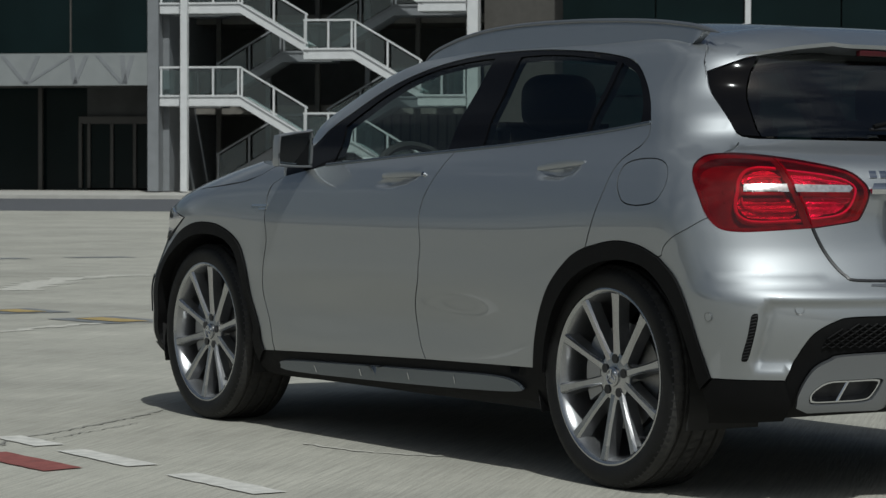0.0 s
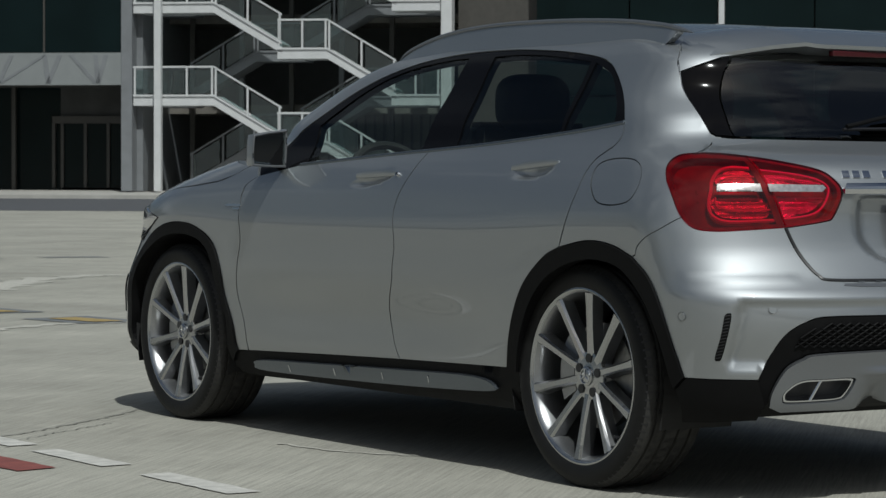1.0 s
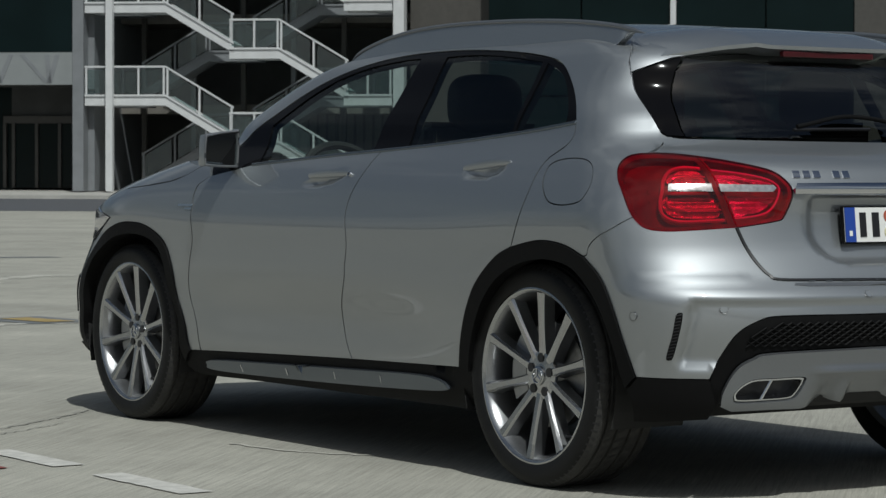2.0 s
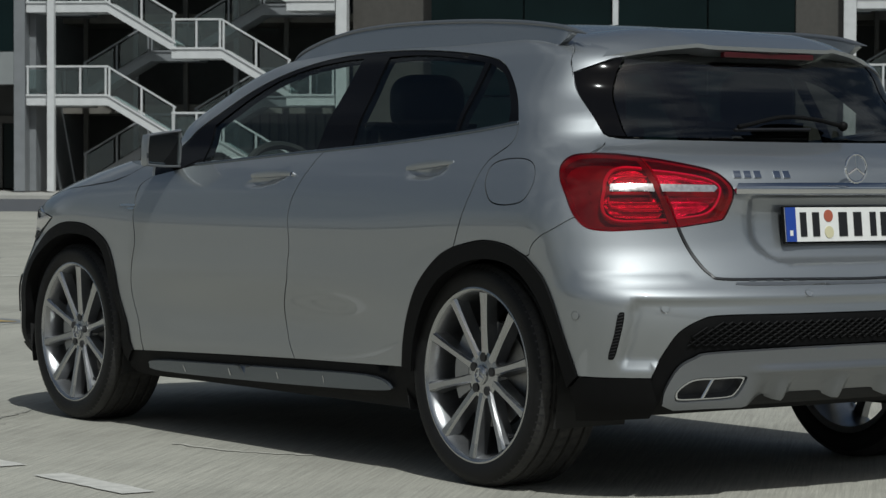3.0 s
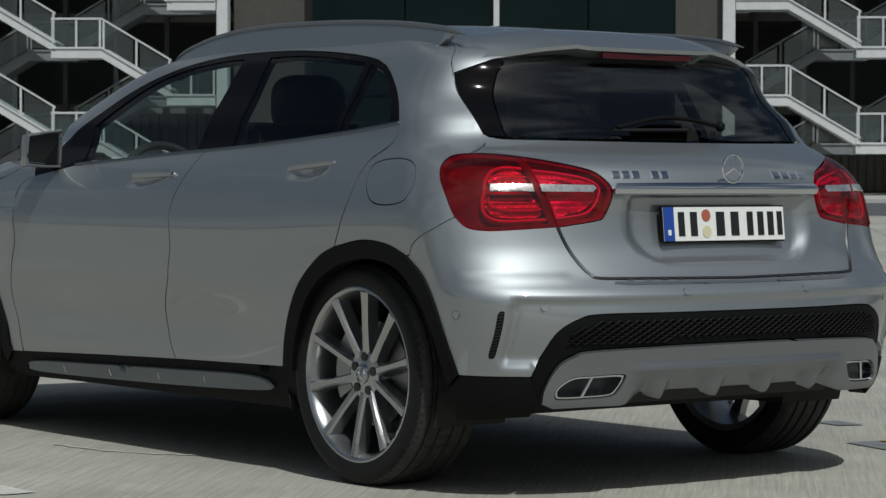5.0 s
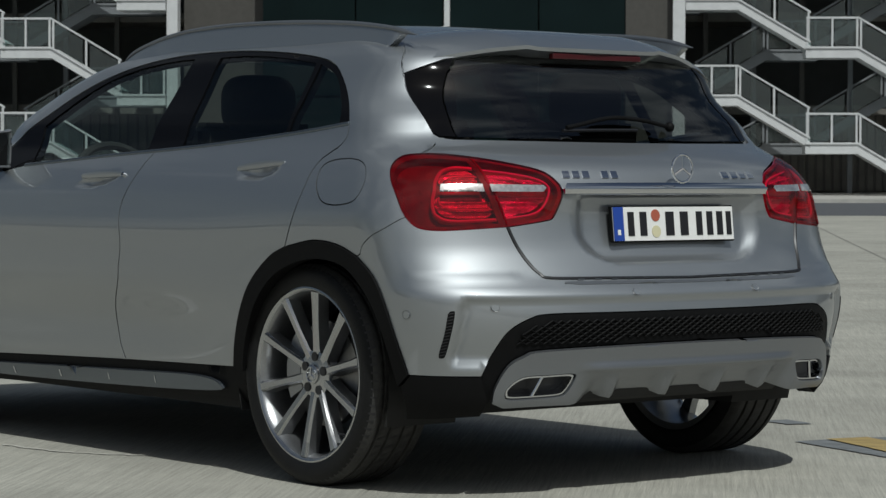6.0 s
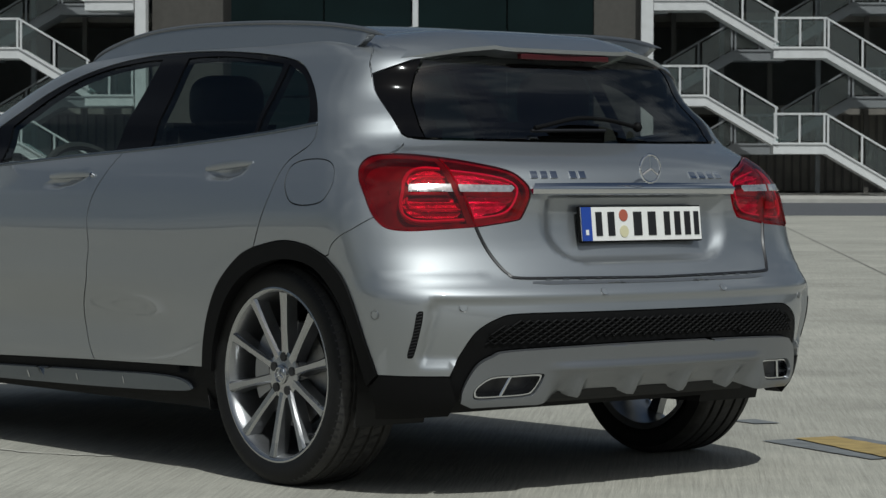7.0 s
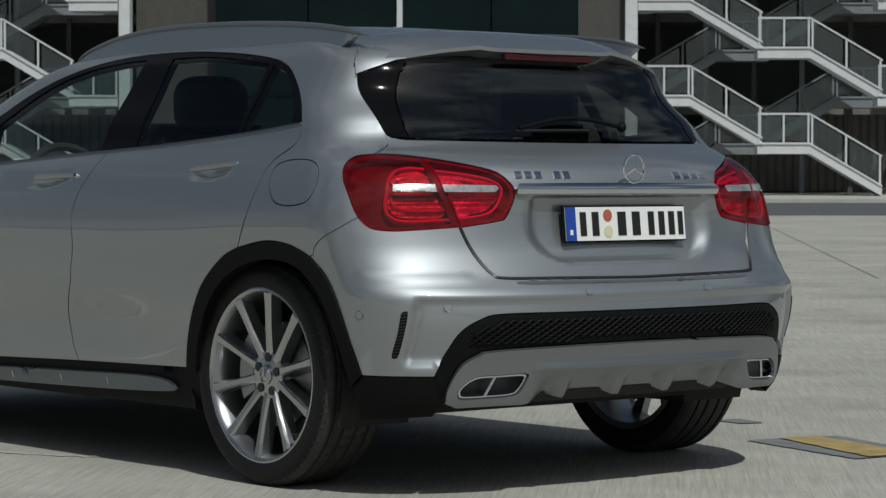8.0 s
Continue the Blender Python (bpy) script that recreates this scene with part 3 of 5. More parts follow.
def panel(name, loops, material, parent, label="", thick=0.022, off=None, step=0.022, grid=0.03, inset=0.0018, flip=1):
    """A piece of the skin inside closed outlines of (u, height), the first the outer one, with edges folded inwards."""
    if off is not None and not callable(off):
        val = off
        off = lambda a, z: val + 0 * a
    L = [dense(l, step, inset if i == 0 else -inset) for i, l in enumerate(loops)]
    lo, hi = L[0].min(0), L[0].max(0)
    gx, gy = np.meshgrid(np.arange(lo[0] + grid / 2, hi[0], grid), np.arange(lo[1] + grid / 2, hi[1], grid))
    gx = gx + (np.arange(gx.shape[0]) % 2)[:, None] * grid / 2
    Q = np.c_[gx.ravel(), gy.ravel()]
    if len(Q):
        Q = Q[inside(Q, L)]
    B = np.vstack(L)
    if len(Q):
        far = np.array([np.min((B[:, 0] - q[0]) ** 2 + (B[:, 1] - q[1]) ** 2) for q in Q]) > (0.45 * grid) ** 2
        Q = Q[far]
    V = np.vstack([B, Q]) if len(Q) else B
    E, k = [], 0
    for l in L:
        E += [(k + i, k + (i + 1) % len(l)) for i in range(len(l))]
        k += len(l)
    res = delaunay_2d_cdt([Vector(v) for v in V], E, [], 0, 1e-6)
    V = np.array([v[:] for v in res[0]])
    F = [f for f in res[2] if len(f) == 3]
    cen = np.array([V[list(f)].mean(0) for f in F])
    F = [f for f, ok in zip(F, inside(cen, L)) if ok]
    p, n = skin(V[:, 0], V[:, 1], off, flip)
    # orient
    faces = []
    for f in F:
        a, b, c = p[list(f)]
        faces.append(f if np.dot(np.cross(b - a, c - a), n[f[0]]) > 0 else (f[0], f[2], f[1]))
    used = {}
    for f in faces:
        for i in range(3):
            e = (f[i], f[(i + 1) % 3])
            used[e] = 1
    rim = [e for e in used if (e[1], e[0]) not in used]
    verts = [tuple(v) for v in p]
    low = {}
    for e in rim:
        for v in e:
            if v not in low:
                low[v] = len(verts)
                verts.append(tuple(p[v] - n[v] * thick))
    top = len(faces)
    allf = list(faces) + [(e[1], e[0], low[e[0]], low[e[1]]) for e in rim]
    me = bpy.data.meshes.new(name)
    me.from_pydata(verts, [], allf)
    me.materials.append(material)
    for q in me.polygons:
        q.use_smooth = True
    nor = []
    for i, q in enumerate(me.polygons):
        for v in q.vertices:
            nor.append(tuple(n[v]) if i < top else tuple(q.normal))
    me.normals_split_custom_set(nor)
    ob = new(name, me)
    ob.parent = parent
    if label:
        tagged(ob, label)
    return ob


def on(u, z, off=0.0, flip=1):
    p, n = skin(np.array([float(u2a(u))]), np.array([float(z)]), None, flip)
    return Vector(p[0] + n[0] * off), Vector(n[0])


car = tagged(empty("car"), "silver compact crossover car with black arch trims, parked on concrete", "car")

def at_y(pts):
    """Turns (length, height) on the left flank into (u, height)."""
    us_ = np.linspace(0.2, 2.9, 541)
    return [(float(np.interp(y, surf(us_, np.full(541, z))[:, 1], us_)), z) for y, z in pts]


# ---- outlines on the left flank, (u, height)
BELT_YZ = [(1.757, 1.000), (1.518, 1.014), (1.230, 1.031), (0.934, 1.046), (0.629, 1.063), (0.325, 1.085), (0.091, 1.105), (-0.107, 1.126)]
BELT_F, BELT_R = at_y(curve(BELT_YZ[:4])), at_y(curve(BELT_YZ[3:]))
BELT = BELT_F + BELT_R[1:]
TOP = at_y(curve([(1.950, 1.060), (1.859, 1.132), (1.766, 1.189), (1.670, 1.246), (1.556, 1.295), (1.433, 1.331), (1.295, 1.359), (1.141, 1.377), (0.981, 1.386), (0.771, 1.387), (0.584, 1.380), (0.375, 1.364), (0.215, 1.343), (0.123, 1.317), (0.021, 1.252), (-0.060, 1.185), (-0.107, 1.128)], 4))
FENDER_GAP = [(1.895, 0.961), (1.890, 0.930), (1.863, 0.891), (1.835, 0.838), (1.823, 0.732), (1.803, 0.604), (1.777, 0.476), (1.762, 0.391), (1.750, 0.303)]
DOOR_GAP = [BELT_F[-1], (1.503, 1.014), (1.488, 0.975), (1.470, 0.908), (1.457, 0.832), (1.455, 0.716), (1.455, 0.610), (1.455, 0.501), (1.443, 0.405), (1.427, 0.335)]

ARCH_YZ = [(0.385, 0.348), (0.356, 0.444), (0.312, 0.536), (0.240, 0.632), (0.135, 0.710), (0.047, 0.744), (-0.101, 0.767), (-0.225, 0.757), (-0.323, 0.724), (-0.399, 0.664), (-0.452, 0.571), (-0.490, 0.450), (-0.509, 0.374)]
ARCH_A, ARCH_B, ARCH_C = at_y(curve(ARCH_YZ[:6])), at_y(curve(ARCH_YZ[5:9])), at_y(curve(ARCH_YZ[8:]))
ARCH_R = ARCH_A + ARCH_B[1:] + ARCH_C[1:]
ARCH_R_IN = at_y(curve([(0.331, 0.336), (0.290, 0.448), (0.222, 0.556), (0.136, 0.634), (0.035, 0.682), (-0.081, 0.707), (-0.190, 0.705), (-0.280, 0.678), (-0.366, 0.600), (-0.430, 0.487), (-0.466, 0.338)]))
TAIL_GAP = at_y(curve([(-0.107, 1.124), (-0.117, 1.091), (-0.106, 1.062), (-0.077, 1.039), (-0.046, 1.015), (-0.028, 0.975), (-0.018, 0.906), (0.008, 0.828), (0.047, 0.744)]))
ARCH_F = [(1.775, 0.300), (1.792, 0.407), (1.828, 0.557), (1.880, 0.684), (1.938, 0.758), (1.995, 0.781), (2.098, 0.765), (2.180, 0.715), (2.230, 0.620), (2.225, 0.500), (2.215, 0.380), (2.190, 0.260)]
ARCH_F_IN = [(1.795, 0.253), (1.808, 0.427), (1.853, 0.576), (1.903, 0.683), (1.973, 0.733), (2.080, 0.715), (2.150, 0.660), (2.178, 0.600), (2.163, 0.500), (2.155, 0.380), (2.130, 0.250)]
SEAM = [(0.705, 0.843), (0.800, 0.808), (0.885, 0.784), (0.960, 0.756), ARCH_B[-1]]
LAMP = [(0.785, 0.952), (0.785, 0.995), (0.728, 1.024), (0.652, 1.032), (0.568, 1.029), (0.470, 1.015), (0.380, 0.993), (0.338, 0.976), (0.312, 0.949), (0.300, 0.927), (0.297, 0.893), (0.310, 0.845), (0.330, 0.832), (0.420, 0.814), (0.525, 0.806), (0.603, 0.803), (0.665, 0.812), (0.705, 0.843), (0.745, 0.894)]
D_GAP = [(0.652, 1.032), (0.592, 1.055), (0.570, 1.091), (0.613, 1.187), (0.693, 1.280), (0.728, 1.322), (0.680, 1.372), (0.600, 1.405)]
HATCH_LOW = [(0.0, 0.655), (0.217, 0.659), (0.355, 0.662), (0.378, 0.675), (0.393, 0.708), (0.408, 0.763), (0.420, 0.814)]
BLACK_TOP = [(0.560, 0.373), (0.530, 0.437), (0.492, 0.504), (0.438, 0.544), (0.383, 0.558), (0.200, 0.559), (0.0, 0.559)]
DIFF_TOP = [(0.535, 0.292), (0.527, 0.335), (0.492, 0.402), (0.453, 0.432), (0.408, 0.447), (0.200, 0.456), (0.0, 0.458)]
GLASS_F = at_y(line((1.712, 1.005), (1.753, 1.145)) + curve([(1.753, 1.145), (1.688, 1.192), (1.593, 1.252), (1.457, 1.308), (1.281, 1.346), (1.095, 1.364), (0.990, 1.367)])[:-1]
               + line((0.990, 1.367), (1.001, 1.050), 14) + curve([(1.001, 1.050), (1.230, 1.037), (1.518, 1.020), (1.712, 1.005)])[:-1])
GLASS_R = at_y(line((0.787, 1.059), (0.829, 1.367), 14) + curve([(0.829, 1.367), (0.690, 1.368), (0.539, 1.361), (0.400, 1.348), (0.244, 1.329)])[:-1]
               + line((0.244, 1.329), (0.223, 1.099), 10) + curve([(0.223, 1.099), (0.325, 1.092), (0.629, 1.070), (0.787, 1.059)])[:-1])
GLASS_Q = at_y(line((0.203, 1.102), (0.213, 1.325), 10) + curve([(0.213, 1.325), (0.100, 1.283), (0.022, 1.222), (-0.031, 1.167), (-0.048, 1.128)])[:-1] + line((-0.048, 1.128), (0.203, 1.102), 8))

body = empty("body")
body.parent = car
DOOR_F = curve(FENDER_GAP) + curve([(1.750, 0.303), (1.590, 0.320), (1.427, 0.335)]) + curve(DOOR_GAP)[::-1] + BELT_F[::-1]
DOOR_R = curve(DOOR_GAP) + curve([(1.427, 0.335), (1.320, 0.342), (1.228, 0.348)])[:-1] + ARCH_A + TAIL_GAP[::-1] + BELT_R[::-1]
FUEL = at_y(closed_curve([(-0.106, 0.907), (-0.074, 0.95), (-0.074, 0.996), (-0.129, 1.015), (-0.228, 1.015), (-0.289, 0.992), (-0.318, 0.942), (-0.297, 0.891), (-0.22, 0.876), (-0.147, 0.882)]))
SIDE = TAIL_GAP + ARCH_B + curve(SEAM)[::-1] + [(0.742, 0.894)] + curve([(0.785, 0.952), (0.785, 0.995), (0.728, 1.024), (0.652, 1.032)]) + curve(D_GAP)
SIDE += [(0.8, 1.405), (1.2, 1.405), (1.6, 1.405), (1.80, 1.400), (2.05, 1.372), (2.22, 1.330), (2.25, 1.22), (2.25, 1.10), (2.2, 1.03), (1.985, 1.015)] + TOP
FENDER = [(1.895, 0.961), (1.975, 1.013), (1.981, 0.990)] + curve([(1.973, 0.965), (1.992, 0.937), (2.085, 0.921), (2.195, 0.909), (2.270, 0.880)])
FENDER += [(2.28, 0.835), (2.24, 0.823), (2.123, 0.796), (2.175, 0.761), (2.255, 0.70)] + curve(ARCH_F[:9])[::-1] + [(1.752, 0.303)] + curve(FENDER_GAP)[::-1][1:]
TRIM = TOP[:-1] + BELT[::-1] + [(1.895, 0.961), (1.975, 1.013)]
GRIPS = ((1.618, 1.520, 0.949, 0.957), (1.254, 1.155, 0.974, 0.993))


def grip_cups(a, z):
    """Shallow oval hollows behind the door handles."""
    deep = 0 * a
    for ua, ub, za, zb in GRIPS:
        am, zm = float(u2a((ua + ub) / 2)), (za + zb) / 2 - 0.002
        q = ((a - am) / 0.094) ** 2 + ((z - zm - (am - a) * 0.10) / 0.029) ** 2
        k = np.clip(1.06 - q, 0, 1)
        deep = deep - 0.025 * k * k * (3 - 2 * k) ** 0.5
    return deep


for flip in (1, -1):
    fd = panel("front_door", [DOOR_F], PAINT, car, "silver front door", flip=flip, off=grip_cups, grid=0.014)
    rd = panel("rear_door", [DOOR_R], PAINT, car, "silver rear door", flip=flip, off=grip_cups, grid=0.014)
    panel("side_panel", [SIDE, FUEL] if flip > 0 else [SIDE], PAINT, body, flip=flip)
    panel("front_wing", [FENDER], PAINT, body, flip=flip)
    panel("window_surround", [TRIM, GLASS_F, GLASS_R, GLASS_Q], GLOSS, body, "gloss black window surround", off=-0.003, flip=flip, thick=0.03)
    for nm, g in (("window", GLASS_F), ("window", GLASS_R), ("quarter_window", GLASS_Q)):
        panel(nm, [g], WINDOW if g is GLASS_F else SIDEWIN, car, "tinted side window", off=-0.007, thick=0.004, flip=flip, inset=-0.004)
    bm = bmesh.new()
    tube(bm, [on(u, z + 0.001, 0.0, flip)[0] for u, z in BELT], 0.0052, 8, flat=1.35)
    part("belt_strip", bm, STRIP, body, "polished window strip", True)
    panel("wheel_arch_trim", [ARCH_R + ARCH_R_IN[::-1]], PLASTIC, body, "black plastic arch trim", thick=0.05, off=0.007, flip=flip)
    panel("wheel_arch_trim", [curve(ARCH_F) + curve(ARCH_F_IN)[::-1]], PLASTIC, body, "black plastic arch trim", thick=0.05, off=0.007, flip=flip)
    panel("sill", [curve([(1.785, 0.300), (1.750, 0.303), (1.427, 0.335), (1.228, 0.348), (1.205, 0.345)]) + [(1.200, 0.215)] + curve([(1.248, 0.236), (1.453, 0.222), (1.765, 0.202), (1.805, 0.230)])], PLASTIC, body, "black plastic sill", thick=0.10, off=-0.004, flip=flip)
    st = panel("side_strip", [closed_curve([(1.742, 0.258), (1.722, 0.277), (1.600, 0.289), (1.443, 0.302), (1.290, 0.311), (1.250, 0.283), (1.275, 0.263), (1.463, 0.245), (1.715, 0.236)], 5)], STRIP, body, "grey side step strip", thick=0.02, off=0.012, flip=flip)
    for u in (1.66, 1.56, 1.46, 1.37):
        zc = 0.2755 - (u - 1.46) * 0.08
        bm = bmesh.new()
        tube(bm, [on(u, zc + d, 0.0125, flip)[0] for d in (-0.012, 0.0, 0.012)], 0.0022, 6)
        part("strip_stud", bm, CHROME, st)
    # pull handles across the cups
    for d, (ua, ub, za, zb) in ((fd, GRIPS[0]), (rd, GRIPS[1])):
        bm = bmesh.new()
        rings = []
        for k in range(17):
            t = k / 16
            lift = -0.004 + 0.010 * math.sin(math.pi * min(1, 0.04 + 0.96 * t)) ** 0.5
            half = 0.0115 * (0.55 + 0.45 * math.sin(math.pi * min(1, 0.12 + 0.8 * t)))
            p, n = on(ua + (ub - ua) * t, za + (zb - za) * t + 0.012, lift, flip)
            rings.append([bm.verts.new(p + Vector((0, 0, half * math.copysign(abs(math.cos(b)) ** 0.6, math.cos(b)))) + n * (0.005 * math.copysign(abs(math.sin(b)) ** 0.35, math.sin(b)))) for b in (2 * math.pi * q / 12 for q in range(12))])
        for r0, r1 in zip(rings, rings[1:]):
            for q in range(12):
                bm.faces.new((r0[q], r0[(q + 1) % 12], r1[(q + 1) % 12], r1[q]))
        bm.faces.new(rings[0]), bm.faces.new(rings[-1])
        bmesh.ops.recalc_face_normals(bm, faces=bm.faces[:])
        grip = part("door_handle", bm, PAINT, d, "", True)
        if d is fd:
            p, n = on(ub - 0.004, zb + 0.010, 0.004, flip)
            bm = bmesh.new()
            bmesh.ops.create_cone(bm, cap_ends=True, segments=18, radius1=0.009, radius2=0.008, depth=0.008, matrix=Matrix.Translation(p) @ n.to_track_quat("Z", "Y").to_matrix().to_4x4())
            lock = part("door_lock", bm, CHROME, grip, "chrome lock cylinder", True)
            bm = bmesh.new()
            bmesh.ops.create_cone(bm, cap_ends=True, segments=12, radius1=0.0045, radius2=0.0045, depth=0.002, matrix=Matrix.Translation(p + n * 0.0045) @ n.to_track_quat("Z", "Y").to_matrix().to_4x4())
            part("key_slot", bm, INK, grip)
lid = panel("fuel_lid", [FUEL], PAINT, car, "silver fuel filler lid", inset=0.0022)

# roof: stacked outlines closed at the top
bm = bmesh.new()
zs = np.r_[np.linspace(1.4055, 1.45, 8), np.linspace(1.455, 1.4905, 10)]
us = np.r_[np.linspace(-3, -2, 13)[:-1], np.linspace(-2, -1, 15)[:-1], np.linspace(-1, 1, 33)[:-1], np.linspace(1, 2, 15)[:-1], np.linspace(2, 3, 13)[:-1]]
rows = []
for z in zs:
    rows.append([bm.verts.new(p) for p in surf(us, np.full(len(us), z))])
for r0, r1 in zip(rows, rows[1:]):
    for j in range(len(us)):
        k = (j + 1) % len(us)
        bm.faces.new((r0[j], r0[k], r1[k], r1[j]))
bm.faces.new(rows[-1])
bmesh.ops.recalc_face_normals(bm, faces=bm.faces[:])
part("roof", bm, PAINT, body, "", True)

# tail: hatch, glass, bumper, diffuser
def dent(a, z):
    ex = np.clip((0.345 - 0.10 * np.clip((0.80 - z) / 0.11, 0, 1) ** 2 - np.abs(a) * 1.04) / 0.06, 0, 1)
    ez = np.clip((z - 0.690) / 0.05, 0, 1) * np.clip((0.908 - z) / 0.012, 0, 1)
    k = np.clip(1 - np.hypot(1 - ex, 1 - ez), 0, 1)
    return -0.024 * k * k * (3 - 2 * k)


hatch = panel("tailgate", [both(HATCH_LOW[:1] + curve(HATCH_LOW)[1:] + curve(LAMP[3:14])[::-1] + curve(D_GAP[:3])[1:] + [(0.56, 1.084), (0.515, 1.079), (0.21, 1.075), (0.0, 1.074)])], PAINT, car, "silver tailgate", off=dent, grid=0.012, inset=0.0034)
RG = [(0.0, 1.080), (0.21, 1.081), (0.497, 1.085), (0.508, 1.197), (0.512, 1.285), (0.490, 1.335), (0.3, 1.352), (0.0, 1.355)]
panel("rear_window", [both(RG)], REARWIN, hatch, "dark tinted rear window", off=-0.004, thick=0.004)
for s in (1, -1):
    panel("window_side_trim", [[(0.553, 1.087), (0.500, 1.085), (0.511, 1.197), (0.515, 1.285), (0.500, 1.334), (0.537, 1.324), (0.690, 1.282), (0.610, 1.187), (0.569, 1.100)]], GLOSS, hatch, "gloss black pillar trim", off=-0.002, flip=s)
for s in (1, -1):
    panel("spoiler_flank", [[(0.693, 1.282), (0.726, 1.322), (0.680, 1.370), (0.605, 1.403), (0.36, 1.403), (0.36, 1.350), (0.537, 1.326)]], PAINT, hatch, "silver spoiler side", off=0.002, flip=s)


for s in (1, -1):
    panel("seam_backing", [[(0.712, 0.868), (0.80, 0.832), (0.885, 0.808), (0.960, 0.782), (0.960, 0.735), (0.885, 0.762), (0.80, 0.786), (0.705, 0.815)]], PAINT, body, off=-0.006, thick=0.003, flip=s)
    panel("pillar_inner", [[(0.76, 1.035), (0.70, 1.06), (0.64, 1.09), (0.68, 1.19), (0.77, 1.28), (0.80, 1.33), (0.74, 1.385), (0.60, 1.395), (0.58, 1.36), (0.66, 1.325), (0.61, 1.24), (0.535, 1.12), (0.535, 1.06), (0.57, 1.02)]], PAINT, body, off=-0.010, thick=0.004, flip=s)


def ramp(x):
    k = np.clip(x, 0, 1)
    return k * k * (3 - 2 * k)


def bumper_form(a, z):
    """A hollow below the crease, bounded by the upright vents, with a slot for each vent."""
    edge = np.abs(a) - 0.80 + 0.26 * (z - 0.42)
    hollow = ramp((0.607 - z) / 0.022) * ramp(-edge / 0.03) * ramp((z - 0.395) / 0.03)
    ridge = 0.003 * np.exp(-(((z - 0.668) / 0.010) ** 2)) * ramp((np.abs(a) - 0.50) / 0.06) * ramp((0.98 - np.abs(a)) / 0.10)
    return ridge - 0.016 * hollow - 0.010 * np.exp(-((edge + 0.012) / 0.02) ** 2) * ramp((z - 0.41) / 0.03) * ramp((0.60 - z) / 0.03)


ARCH_TAIL = ARCH_C
panel("rear_bumper", [both(HATCH_LOW[:1] + curve(HATCH_LOW)[1:] + curve([(0.420, 0.814), (0.525, 0.806), (0.603, 0.803), (0.665, 0.812), (0.705, 0.843)])[1:] + curve(SEAM)[1:] + ARCH_TAIL[1:] + [(0.70, 0.373)] + curve(BLACK_TOP))], PAINT, car, "silver rear bumper",
      off=bumper_form, grid=0.018)
bumper = bpy.data.objects["rear_bumper"]
for s in (1, -1):
    panel("bumper_cladding", [[(0.802, 0.374), (0.70, 0.373), (0.560, 0.373), (0.545, 0.30), (0.560, 0.250), (0.70, 0.240), (0.820, 0.236), (0.858, 0.335)]], PLASTIC, bumper, "black plastic bumper corner", thick=0.06, flip=s)
    vent = panel("bumper_vent", [closed_curve([(0.690, 0.436), (0.675, 0.500), (0.661, 0.560), (0.643, 0.570), (0.637, 0.560), (0.650, 0.500), (0.664, 0.437), (0.677, 0.426)], 4)], PLASTIC, bumper, "black slotted bumper vent", off=lambda a, z: bumper_form(a, z) + 0.0015, thick=0.004, flip=s, grid=0.012)
    bm = bmesh.new()
    for k in range(14):
        z = 0.437 + 0.0095 * k
        uc = 0.678 - (z - 0.436) * 0.215
        tube(bm, [*[on(uc + d, z - d * 0.2, 0.001 + float(bumper_form(u2a(uc + d), z)), s)[0] for d in (0.010, 0.003, -0.003, -0.010)]], 0.0016, 5)
    part("vent_slat", bm, INK, vent)
    for u, z in ((0.823, 0.555), (0.522, 0.580), (0.173, 0.616)):
        pp_, nn_ = skin(np.array([float(u2a(u))]), np.array([z]), bumper_form, s)
        n = Vector(nn_[0])
        p = Vector(pp_[0]) + n * 0.0006
        bm = bmesh.new()
        bmesh.ops.create_cone(bm, cap_ends=True, segments=20, radius1=0.0120, radius2=0.0112, depth=0.004, matrix=Matrix.Translation(p) @ n.to_track_quat("Z", "Y").to_matrix().to_4x4())
        sen = part("parking_sensor", bm, PAINT, bumper, "", True)
        bm = bmesh.new()
        tube(bm, [p + n.to_track_quat("Z", "Y") @ Vector((0.0140 * math.cos(k), 0.0140 * math.sin(k), 0)) for k in np.linspace(0, 2 * math.pi, 25)[:-1]], 0.0007, 5, True)
        part("sensor_gap", bm, POCKET, sen)
panel("bumper_insert", [both([(0.0, 0.462)] + curve(DIFF_TOP)[::-1] + [(0.552, 0.262)] + curve(BLACK_TOP))], PLASTIC, bumper, "black bumper insert", off=-0.018, thick=0.03)
# honeycomb-like crossing bars of the insert
bm = bmesh.new()
HEX = dense(both([(0.0, 0.470)] + [(0.40, 0.459), (0.45, 0.446), (0.475, 0.455), (0.46, 0.50), (0.42, 0.53), (0.375, 0.540), (0.0, 0.541)]), 0.05, 0)
for fam in (1, -1):
    for k in range(-40, 41):
        a0 = k * 0.026
        run = [(a0 + fam * t, 0.464 + 0.7 * t) for t in np.linspace(0, 0.125, 7)]
        ok = inside(np.array(run), [HEX])
        seg = [on(float(a2u(a)), z, -0.014)[0] for (a, z), o in zip(run, ok) if o]
        if len(seg) > 1:
            tube(bm, seg, 0.0032, 4)
tagged(part("insert_mesh", bm, PLASTIC, bumper, "black diamond mesh of the bumper"), kind="stuff")


FINS = (-0.285, -0.095, 0.095, 0.285)


